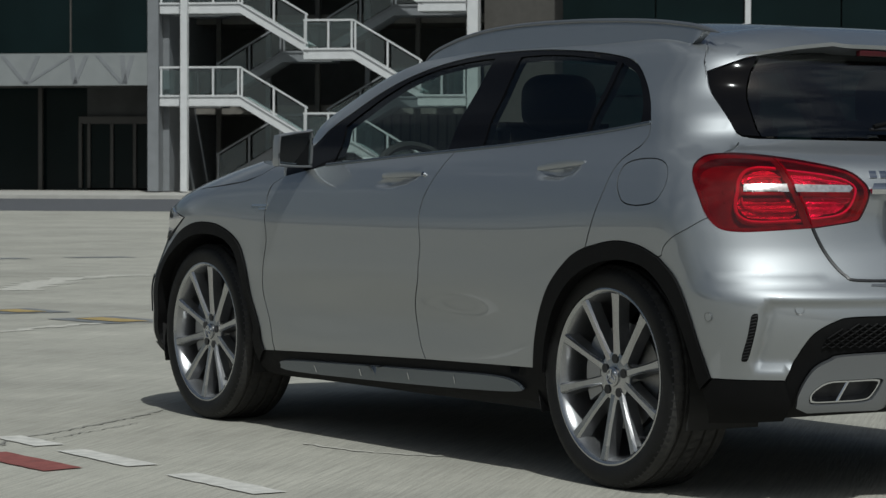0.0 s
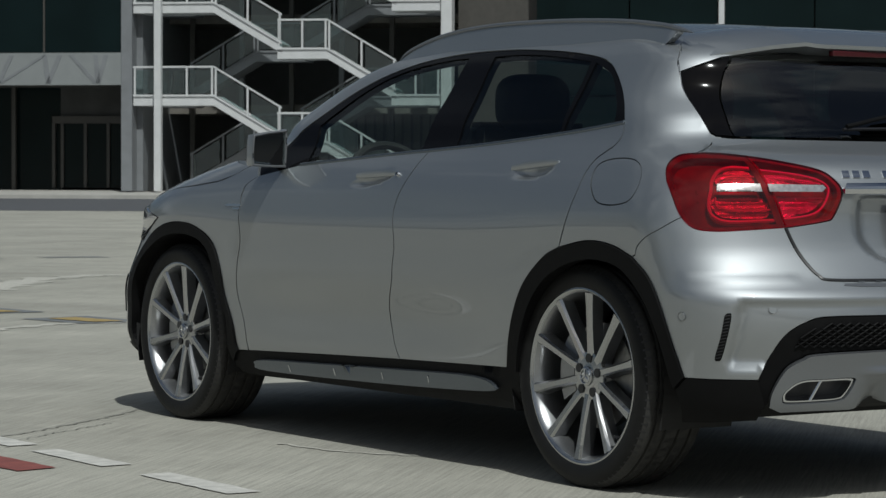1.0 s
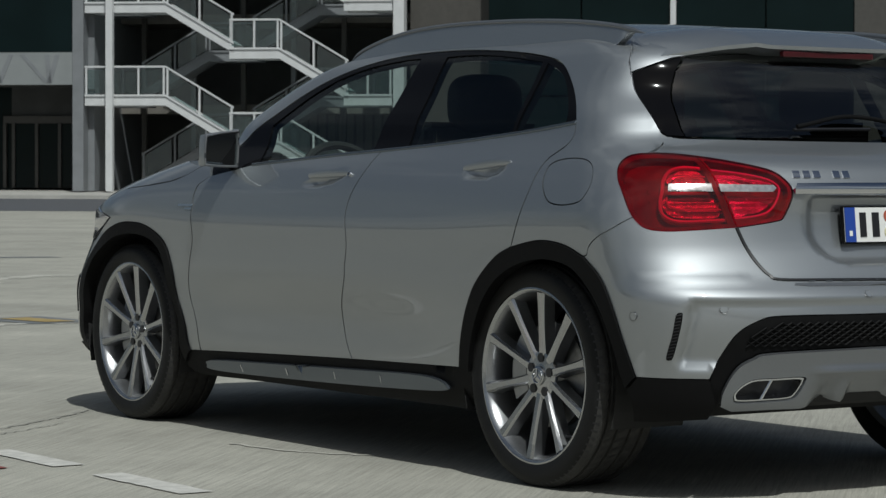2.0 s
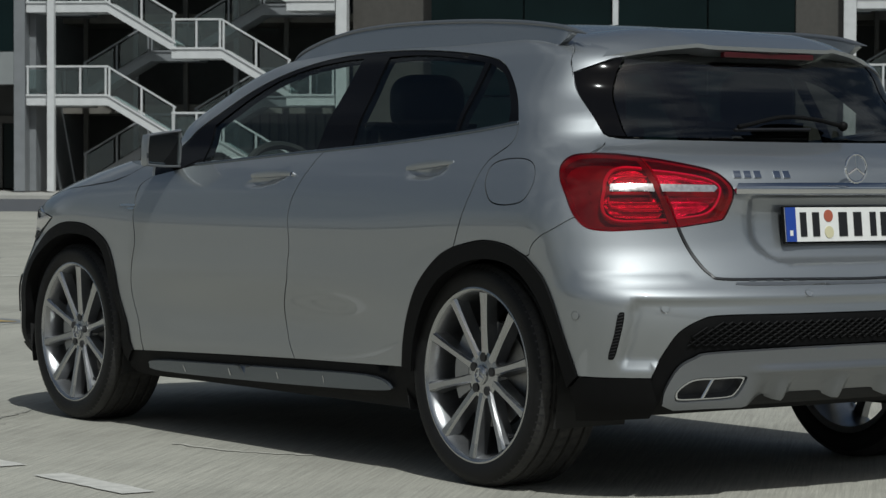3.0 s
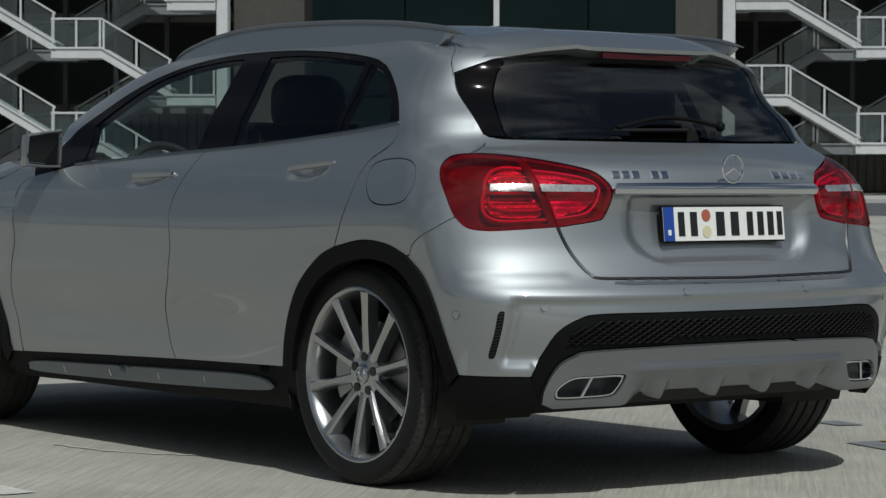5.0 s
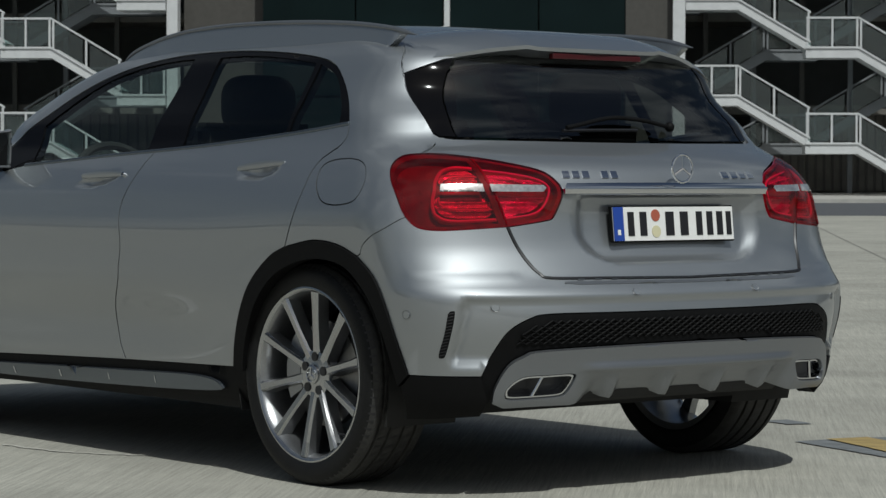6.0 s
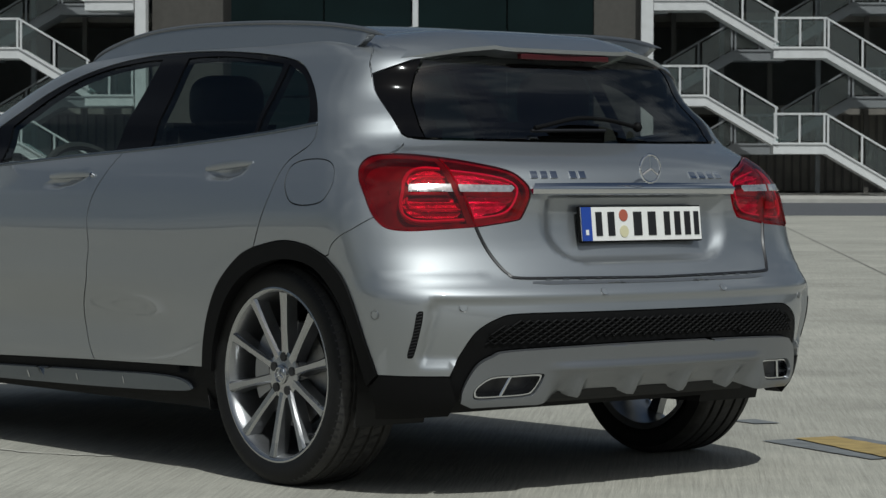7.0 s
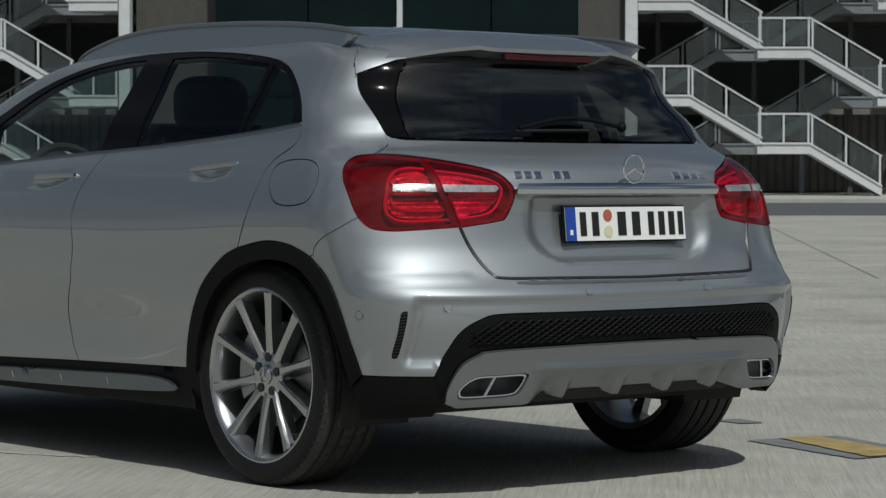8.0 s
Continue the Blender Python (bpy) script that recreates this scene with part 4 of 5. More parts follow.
def under_tuck(a, z):
    """The middle of the diffuser runs forward under the car, scooped between four fins."""
    mid = ramp((0.415 - np.abs(a)) / 0.10)
    low = np.clip((0.392 - z) / 0.11, 0, 1.1)
    fin = sum(np.exp(-(((np.abs(a - f) - 0.006) / 0.020).clip(0) ** 2)) for f in FINS)
    rim = 0.012 * np.exp(-(((z - 0.392) / 0.012) ** 2)) * mid
    return 0.004 + rim - mid * low * (0.026 + 0.042 * (1 - np.clip(fin, 0, 1)) * ramp(low / 0.5))


EX = closed_curve([(0.500, 0.312), (0.494, 0.336), (0.455, 0.369), (0.395, 0.374), (0.337, 0.376), (0.331, 0.364), (0.349, 0.325), (0.368, 0.311), (0.430, 0.306), (0.488, 0.304)], 4)
panel("diffuser", [both([(0.0, 0.283), (0.23, 0.283), (0.413, 0.281), (0.505, 0.277)] + curve(DIFF_TOP)), EX, [(-u, z) for u, z in EX]], SATIN, bumper, "satin silver diffuser", off=under_tuck, thick=0.02, grid=0.011)
part("lower_lip", prism(bmesh.new(), [(-0.690, 0.300), (-0.55, 0.300), (-0.55, 0.268), (-0.660, 0.276)], "x", -0.50, 0.50), DARK, bumper, "black lower lip")
for s in (1, -1):
    c = np.mean(EX, 0)
    inner = [tuple(c + (np.array(p) - c) * np.array([0.92, 0.82])) for p in EX]
    outer = [tuple(c + (np.array(p) - c) * np.array([0.972, 0.945])) for p in EX]
    ex = panel("exhaust_tip", [outer, inner], CHROME, car, "chrome double exhaust trim", off=-0.004, thick=0.05, grid=0.01, flip=s, inset=0)
    panel("exhaust_inside", [inner], INK, ex, "black inside", off=-0.045, thick=0.01, flip=s, inset=-0.003)
    bm = bmesh.new()
    tube(bm, [on(0.405, 0.370, -0.008, s)[0], on(0.432, 0.309, -0.008, s)[0]], 0.0055, 8)
    part("exhaust_divider", bm, CHROME, ex, "", True)

# tail lamps: outer half on the flank, inner half on the tailgate
S_T, S_B = (0.515, 1.0225), (0.420, 0.814)
SEAM_L = curve([(0.515, 1.0225), (0.485, 0.953), (0.443, 0.877), (0.420, 0.814)])
LAMP_OUT = curve([S_B, (0.525, 0.806), (0.603, 0.803), (0.665, 0.812), (0.705, 0.843), (0.742, 0.894), (0.785, 0.952), (0.785, 0.995), (0.728, 1.024), (0.652, 1.032), (0.568, 1.029), S_T]) + SEAM_L[1:]
LAMP_IN = curve([S_T, (0.470, 1.015), (0.380, 0.993), (0.338, 0.976), (0.312, 0.949), (0.300, 0.927), (0.297, 0.893), (0.310, 0.845), (0.330, 0.832), S_B]) + SEAM_L[::-1][1:]
for s in (1, -1):
    lamp = tagged(empty("tail_lamp"), "red tail lamp with clear strip")
    lamp.parent = car
    panel("lamp_backing", [LAMP_OUT], RED_DARK, lamp, "dark red lamp housing", off=-0.030, flip=s, thick=0.005)
    panel("lamp_backing", [LAMP_IN], RED_DARK, lamp, "dark red lamp housing", off=-0.030, flip=s, thick=0.005)
    for nm, outline in (("lamp_rim", LAMP_OUT), ("lamp_rim", LAMP_IN)):
        c = np.mean(outline, 0)
        small = [tuple(c + (np.array(p) - c) * 0.90) for p in outline]
        panel(nm, [outline, small], RED_DARK, lamp, "red lamp rim", off=-0.004, thick=0.026, flip=s, inset=0.0)
    lo = panel("outer_lens", [LAMP_OUT], RED_DEEP, lamp, "deep red lens", off=0.004, flip=s, thick=0.007)
    li = panel("inner_lens", [LAMP_IN], RED, lamp, "red lens", off=0.004, flip=s, thick=0.007)
    panel("clear_strip", [[(0.607, 0.938), (0.494, 0.939), (0.486, 0.917), (0.605, 0.916)]], CLEAR, lo, "clear reversing strip", off=0.0075, thick=0.003, grid=0.01, flip=s, inset=0)
    panel("clear_strip", [[(0.476, 0.938), (0.345, 0.936), (0.338, 0.928), (0.345, 0.917), (0.468, 0.917)]], CLEAR, li, "clear reversing strip", off=0.0075, thick=0.003, grid=0.01, flip=s, inset=0)
    for ring_pts, par, rad in (
        ([(0.508, 0.994), (0.565, 0.998), (0.605, 0.986), (0.624, 0.955), (0.624, 0.925), (0.620, 0.880), (0.602, 0.848), (0.555, 0.832), (0.438, 0.836)], lo, 0.0060),
        ([(0.500, 0.992), (0.420, 0.980), (0.360, 0.964), (0.330, 0.942), (0.324, 0.915), (0.332, 0.873), (0.360, 0.850), (0.432, 0.838)], li, 0.0036),
        ([(0.503, 0.968), (0.560, 0.970), (0.596, 0.962), (0.606, 0.948)], lo, 0.003),
        ([(0.606, 0.906), (0.596, 0.882), (0.550, 0.866), (0.452, 0.866)], lo, 0.003),
        ([(0.488, 0.968), (0.40, 0.958), (0.345, 0.946)], li, 0.0025),
    ):
        bm = bmesh.new()
        tube(bm, [on(u, z, -0.012, s)[0] for u, z in curve(ring_pts)], rad, 6)
        part("light_guide", bm, GUIDE, par, "pale light guide behind the lens", True)
    bowls = (
        ([(0.610, 0.952), (0.596, 0.985), (0.52, 0.988), (0.498, 0.955)], lo), ([(0.612, 0.902), (0.596, 0.858), (0.545, 0.842), (0.458, 0.846), (0.478, 0.900)], lo),
        ([(0.484, 0.955), (0.497, 0.984), (0.41, 0.972), (0.345, 0.950)], li), ([(0.462, 0.900), (0.440, 0.846), (0.362, 0.858), (0.340, 0.880), (0.338, 0.902)], li),
    )
    for pts_, par in bowls:
        panel("reflector_bowl", [closed_curve(pts_, 4)], REFLECT, par, "silver reflector bowl behind the lens", off=lambda a, z: -0.020 + 0.004 * np.sin(z * 420), thick=0.003, grid=0.008, flip=s, inset=0)

# black tube as the tailgate gap's shade; ribbed guard on the bumper's ledge
bm = bmesh.new()
gap_run = curve(HATCH_LOW)
tube(bm, [on(u, z - 0.001, -0.001)[0] for u, z in [(-u, z) for u, z in gap_run[::-1]] + gap_run[1:]], 0.0066, 6)
part("tailgate_gap_shade", bm, INK, hatch, "black line, shade of the tailgate gap put into its colour", True)
guard = panel("sill_guard", [both([(0.0, 0.637), (0.30, 0.639), (0.335, 0.643), (0.330, 0.652), (0.0, 0.648)])], SATIN, bumper, "ribbed loading edge guard", off=lambda a, z: bumper_form(a, z) + 0.002, thick=0.004, grid=0.012)
for k in range(15):
    u = -0.29 + 0.58 * k / 14
    bm = bmesh.new()
    tube(bm, [on(u + d, 0.6535, 0.005)[0] for d in (-0.008, 0.0, 0.008)], 0.0013, 5)
    part("guard_rib", bm, STRIP, guard)

# chrome strip, plate, badges, wiper
panel("chrome_strip", [both([(0.0, 0.906), (0.15, 0.907), (0.294, 0.908), (0.299, 0.925), (0.292, 0.941), (0.15, 0.944), (0.0, 0.945)])], CHROME, hatch, "chrome handle strip above the plate", off=lambda a, z: 0.004 + 0.016 * np.clip(1 - ((z - 0.926) / 0.022) ** 2, 0, 1), grid=0.008)
PM = Matrix.Translation((0.008, -0.699, 0.818)) @ Matrix.Rotation(radians(-6), 4, "X")
plate = tagged(empty("number_plate", PM), "white registration plate with a blue end strip")
plate.parent = car
bm = boxed(-0.2625, 0.2625, -0.008, 0.004, -0.0565, 0.0565, bevel=0.003)
part("plate_frame", bm, PLASTIC, plate, "dark plate frame")
part("plate_face", boxed(-0.258, 0.258, -0.0105, -0.004, -0.052, 0.052), WHITE_P, plate)
part("blue_strip", boxed(-0.258, -0.216, -0.0125, -0.0105, -0.052, 0.052), BLUE_P, plate)
part("blue_strip_mark", boxed(-0.243, -0.231, -0.0135, -0.0125, -0.034, -0.018), WHITE_P, plate)
for x, w in ((-0.185, 0.038), (-0.133, 0.042), (-0.020, 0.052), (0.042, 0.050), (0.108, 0.038), (0.154, 0.038), (0.198, 0.038), (0.238, 0.032)):
    part("plate_bar", boxed(x - w * 0.34, x + w * 0.34, -0.0125, -0.0105, -0.037, 0.037), INK, plate)
for z, mm in ((0.026, STICK_R), (-0.024, STICK_Y)):
    bm = bmesh.new()
    bmesh.ops.create_cone(bm, cap_ends=True, segments=28, radius1=0.0185, radius2=0.0185, depth=0.002, matrix=Matrix.Translation((-0.080, -0.0115, z)) @ Matrix.Rotation(radians(90), 4, "X"))
    part("round_seal", bm, mm, plate)
for u0, u1, k in ((0.297, 0.145, 5), (-0.165, -0.285, 4)):
    for i in range(k + (1 if k == 5 else 0)):
        n = k + (1 if k == 5 else 0)
        t0, t1 = (i + 0.1) / n, (i + 0.78) / n
        if k == 5 and i == 3:
            continue
        z = 0.969
        panel("badge_bar", [[(u0 + (u1 - u0) * t0, z - 0.010), (u0 + (u1 - u0) * t1, z - 0.010), (u0 + (u1 - u0) * t1, z + 0.010), (u0 + (u1 - u0) * t0, z + 0.010)]], CHROME, hatch, "chrome badge bar", off=0.004, thick=0.004, inset=0)
p, n = on(0.0, 0.992, 0.004)
bm = bmesh.new()
tube(bm, [(0.043 * math.cos(k), -0.752, 0.990 + 0.043 * math.sin(k)) for k in np.linspace(0, 2 * math.pi, 41)[:-1]], 0.0042, 8, True)
badge = part("round_badge", bm, CHROME, hatch, "round chrome badge", True)
for k in (90, 210, 330):
    bm = bmesh.new()
    tube(bm, [(0, -0.755, 0.990), (0.041 * math.cos(radians(k)), -0.751, 0.990 + 0.041 * math.sin(radians(k)))], 0.0035, 6)
    part("badge_spoke", bm, CHROME, badge)
wp = [on(u, z, 0.020)[0] for u, z in curve([(0.177, 1.104), (0.033, 1.138), (-0.08, 1.135), (-0.173, 1.114)])]
bm = bmesh.new()
tube(bm, wp, 0.0068, 8)
wiper = part("rear_wiper", bm, PLASTIC, hatch, "black rear wiper", True)
bm = bmesh.new()
tube(bm, [on(u, z, 0.010)[0] for u, z in curve([(0.185, 1.100), (0.06, 1.104), (-0.06, 1.106)])], 0.006, 6)
part("wiper_blade", bm, INK, wiper, "", True)
bm = bmesh.new()
bmesh.ops.create_uvsphere(bm, u_segments=16, v_segments=10, radius=0.016, matrix=Matrix.Translation(wp[-1]))
part("wiper_cap", bm, PLASTIC, wiper, "", True)


def roof_z(x, y):
    lo_, hi_ = 1.10, 1.4915
    for _ in range(22):
        m_ = (lo_ + hi_) / 2
        P = surf(np.linspace(0, 3, 121), np.full(121, m_))
        w_ = np.interp(y, P[:, 1], -P[:, 0]) if P[0, 1] < y < P[-1, 1] else -1
        if w_ >= abs(x):
            lo_ = m_
        else:
            hi_ = m_
    return lo_


# roof spoiler over the rear window
xs = np.linspace(-0.635, 0.635, 41)
bm = bmesh.new()
rows = []
for x in xs:
    a = abs(x)
    yl = np.interp(a, [0, 0.25, 0.275, 0.40, 0.50, 0.58, 0.635], [-0.372, -0.362, -0.350, -0.315, -0.272, -0.225, -0.165])
    zl = np.interp(a, [0, 0.25, 0.275, 0.40, 0.50, 0.58, 0.635], [1.371, 1.372, 1.379, 1.366, 1.349, 1.331, 1.308])
    ys = 0.03 - 0.10 * (a / 0.635) ** 2
    zr = roof_z(x, ys) + 0.002
    top_ = []
    for t in np.linspace(0, 1, 9):
        y = ys + (yl - ys) * t
        zlin = zr + (zl - zr) * t + 0.022 * math.sin(math.pi * t) * (1 - (a / 0.64) ** 4)
        top_.append((x, y, zlin))
    pts = [(x, ys, zr - 0.02)] + top_ + [(x, yl + 0.002, zl - 0.012), (x, yl + 0.05, zl - 0.030), (x, yl + 0.12, zl - 0.045)]
    rows.append([bm.verts.new(q) for q in pts])
for r0, r1 in zip(rows, rows[1:]):
    for j in range(len(r0) - 1):
        bm.faces.new((r0[j], r0[j + 1], r1[j + 1], r1[j]))
bm.faces.new(rows[0]), bm.faces.new(rows[-1][::-1])
bmesh.ops.recalc_face_normals(bm, faces=bm.faces[:])
spoiler = part("roof_spoiler", bm, PAINT, hatch, "silver roof spoiler", True)
part("brake_light", boxed(-0.19, 0.19, -0.362, -0.34, 1.337, 1.355, bevel=0.003), RED_SHADE, spoiler, "dark red high brake light")

# roof rails
for s in (1, -1):
    rp_ = curve([(-0.598, 1.540, 1.350), (-0.600, 1.470, 1.388), (-0.600, 1.379, 1.415), (-0.600, 1.231, 1.443), (-0.600, 1.051, 1.460), (-0.600, 0.809, 1.466), (-0.600, 0.482, 1.460), (-0.600, 0.174, 1.443), (-0.600, -0.030, 1.420), (-0.600, -0.120, 1.401), (-0.600, -0.185, 1.385)])
    top_ = [(x * s, y, z + 0.010 + 0.010 * (i / len(rp_)) ** 3) for i, (x, y, z) in enumerate(rp_)]
    n = len(top_)
    bm = bmesh.new()
    tube(bm, top_, [0.0112 * min(1, 0.15 + 0.14 * min(i, n - 1 - i)) for i in range(n)], 12, flat=0.75)
    rail = part("roof_rail", bm, SATIN, car, "satin silver roof rail", True)
    # painted web between the rail and the roof
    bm = bmesh.new()
    cols = [[bm.verts.new((x + d * s, y, z - h)) for d, h in ((-0.006, 0.004), (-0.028, h0), (0.0, h0), (0.006, 0.004))] for (x, y, z), h0 in zip(top_[1:-5], [0.012 + 0.078 * min(1, k / 5, (n - 7 - k) / 8) for k in range(n - 6)])]
    for c0, c1 in zip(cols, cols[1:]):
        for q in range(4):
            bm.faces.new((c0[q], c0[(q + 1) % 4], c1[(q + 1) % 4], c1[q]))
    bm.faces.new(cols[0]), bm.faces.new(cols[-1])
    bmesh.ops.recalc_face_normals(bm, faces=bm.faces[:])
    part("rail_foot", bm, PAINT, rail, "", True)

# nose: bonnet, windscreen, bumper, grille, headlamps
panel("bonnet", [both_nose([(3.0, 1.028), (2.6, 1.026), (2.2, 1.018), (1.985, 1.000), (1.973, 0.967), (1.992, 0.939), (2.085, 0.923), (2.195, 0.911), (2.275, 0.882), (2.5, 0.845), (3.0, 0.830)])], PAINT, car, "silver bonnet", grid=0.04)
panel("windscreen", [both_nose([(3.0, 1.042), (2.26, 1.036), (2.255, 1.10), (2.255, 1.22), (2.24, 1.32), (2.45, 1.385), (3.0, 1.400)])], SCREEN, car, "clear windscreen", grid=0.05, thick=0.005, off=-0.003)
nose = panel("front_bumper", [both_nose([(3.0, 0.828), (2.5, 0.842), (2.30, 0.70), (2.255, 0.70), (2.230, 0.620), (2.225, 0.500), (2.215, 0.380), (2.190, 0.290), (2.6, 0.26), (3.0, 0.26)])], PAINT, car, "silver front bumper", grid=0.04)
panel("lower_apron", [both_nose([(3.0, 0.255), (2.6, 0.255), (2.19, 0.285), (2.185, 0.20), (2.6, 0.18), (3.0, 0.18)])], PLASTIC, nose, "black front apron", grid=0.05, off=0.006)
panel("grille", [both_nose([(3.0, 0.78), (2.72, 0.77), (2.68, 0.66), (2.74, 0.58), (3.0, 0.57)])], PLASTIC, nose, "black grille", grid=0.04, off=0.006)
for s in (1, -1):
    panel("headlamp", [[(2.285, 0.833), (2.24, 0.821), (2.126, 0.796), (2.175, 0.763), (2.29, 0.706), (2.5, 0.71), (2.60, 0.76), (2.50, 0.838)]], CLEAR, car, "clear headlamp", grid=0.03, off=0.004, flip=s)
    panel("side_intake", [[(2.30, 0.55), (2.42, 0.56), (2.44, 0.40), (2.30, 0.40)]], PLASTIC, nose, "black side intake", grid=0.03, off=0.004, flip=s)

# door mirrors
for s in (1, -1):
    cx, cz = -0.950, 1.062
    out = [(-0.074, -0.052), (-0.070, 0.036), (-0.052, 0.050), (0.055, 0.064), (0.068, 0.058), (0.064, -0.056), (0.052, -0.068), (-0.056, -0.064)]
    loop = closed_curve(out, 5)
    bm = bmesh.new()
    rings = []
    for dy, k in ((0.0, 1.0), (0.012, 1.04), (0.035, 1.02), (0.060, 0.84), (0.076, 0.52), (0.082, 0.12)):
        rings.append([bm.verts.new(((cx + x * k - 0.01 * dy / 0.12) * s, 1.850 + dy, cz + z * k)) for x, z in loop])
    for r0, r1 in zip(rings, rings[1:]):
        for j in range(len(loop)):
            bm.faces.new((r0[j], r0[(j + 1) % len(loop)], r1[(j + 1) % len(loop)], r1[j]))
    bm.faces.new(rings[-1])
    fr = [bm.verts.new(((cx + x * 0.93) * s, 1.850, cz + z * 0.92)) for x, z in loop]
    fi = [bm.verts.new(((cx + x * 0.92) * s, 1.885, cz + z * 0.91)) for x, z in loop]
    for r0, r1 in ((rings[0], fr), (fr, fi)):
        for j in range(len(loop)):
            bm.faces.new((r0[j], r0[(j + 1) % len(loop)], r1[(j + 1) % len(loop)], r1[j]))
    bmesh.ops.recalc_face_normals(bm, faces=bm.faces[:])
    mir = part("door_mirror", bm, PAINT, car, "silver door mirror", True)
    bm = bmesh.new()
    tube(bm, [((cx + x * 0.975) * s, 1.849, cz + z * 0.97) for x, z in loop], 0.0045, 8, True)
    part("mirror_rim", bm, SATIN, mir, "satin silver mirror rim", True)
    bm = bmesh.new()
    bm.faces.new([bm.verts.new(((cx + x * 0.92) * s, 1.8525 + 0.04 * x, cz + z * 0.93)) for x, z in loop])
    part("mirror_glass", bm, MIRROR, mir, "mirror glass")
    bm = bmesh.new()
    tube(bm, [((cx - 0.068) * s, 1.885, cz + 0.005), ((cx - 0.02) * s, 1.927, cz + 0.0)], 0.010, 8)
    part("mirror_indicator", bm, CLEAR, mir, "clear indicator lens", True)
    bm = bmesh.new()
    tube(bm, [(-0.825 * s, 1.900, 0.994), (-0.880 * s, 1.915, 1.000), (-0.930 * s, 1.905, 1.012)], 0.018, 10, flat=0.7)
    part("mirror_arm", bm, PLASTIC, mir, "black mirror arm", True)

# inner shell, floor and wheel housings
WY = (0.0, 2.699)
bm = bmesh.new()
uu = np.linspace(-3, 3, 181)
zz = np.linspace(0.26, 0.95, 19)
grid_v = {}
for i, z in enumerate(zz):
    P, N = skin(u2a(uu), np.full(len(uu), z))
    for j in range(len(uu)):
        grid_v[i, j] = P[j] - N[j] * 0.05
made = {}
for i in range(len(zz) - 1):
    for j in range(len(uu) - 1):
        q = [(i, j), (i, j + 1), (i + 1, j + 1), (i + 1, j)]
        m_ = np.mean([grid_v[k] for k in q], 0)
        if any(math.hypot(m_[1] - y, m_[2] - 0.345) < 0.46 for y in WY) or (m_[2] > 0.96 and m_[1] > 1.9):
            continue
        for k in q:
            if k not in made:
                made[k] = bm.verts.new(grid_v[k])
        bm.faces.new([made[k] for k in q])
part("inner_shell", bm, DARK, body)
bm = bmesh.new()
box(bm, -0.58, 0.58, -0.42, 3.3, 0.235, 0.29)
box(bm, -0.78, 0.78, 0.45, 2.25, 0.20, 0.26)
part("floor_pan", bm, DARK, body)
for s in (1, -1):
    for y in WY:
        bm = bmesh.new()
        arc = [(y + 0.40 * math.cos(k), 0.345 + 0.40 * math.sin(k)) for k in np.linspace(-0.35, math.pi + 0.35, 29)]
        a_ = [bm.verts.new((-0.60 * s, p, q)) for p, q in arc]
        b_ = [bm.verts.new((-0.875 * s, p, q)) for p, q in arc]
        for j in range(len(arc) - 1):
            bm.faces.new((a_[j], a_[j + 1], b_[j + 1], b_[j]))
        bm.faces.new(a_)
        part("wheel_housing", bm, DARK, body, "black wheel housing")

# wheels
def spoke_mesh(k):
    """One tapered spoke with a machined face, from hub to rim."""
    bm = bmesh.new()
    prof = ((0.050, 0.0175, 0.022), (0.085, 0.0135, 0.017), (0.150, 0.0120, 0.009), (0.215, 0.0135, 0.002), (0.260, 0.0175, -0.004))
    rows = []
    for r, w, d in prof:
        rows.append([bm.verts.new((d + q, k * w, r)) for q, k in ((0.045, -1.4), (0.008, -1.05), (0.0, -0.62), (0.0, 0.62), (0.008, 1.05), (0.045, 1.4))])
    for r0, r1 in zip(rows, rows[1:]):
        for q in range(6):
            f = bm.faces.new((r0[q], r0[(q + 1) % 6], r1[(q + 1) % 6], r1[q]))
            f.material_index = 0 if q in (1, 2, 3) else 1
    bmesh.ops.recalc_face_normals(bm, faces=bm.faces[:])
    bmesh.ops.rotate(bm, verts=bm.verts[:], cent=(0, 0, 0), matrix=Matrix.Rotation(k, 3, "X"))
    return bm


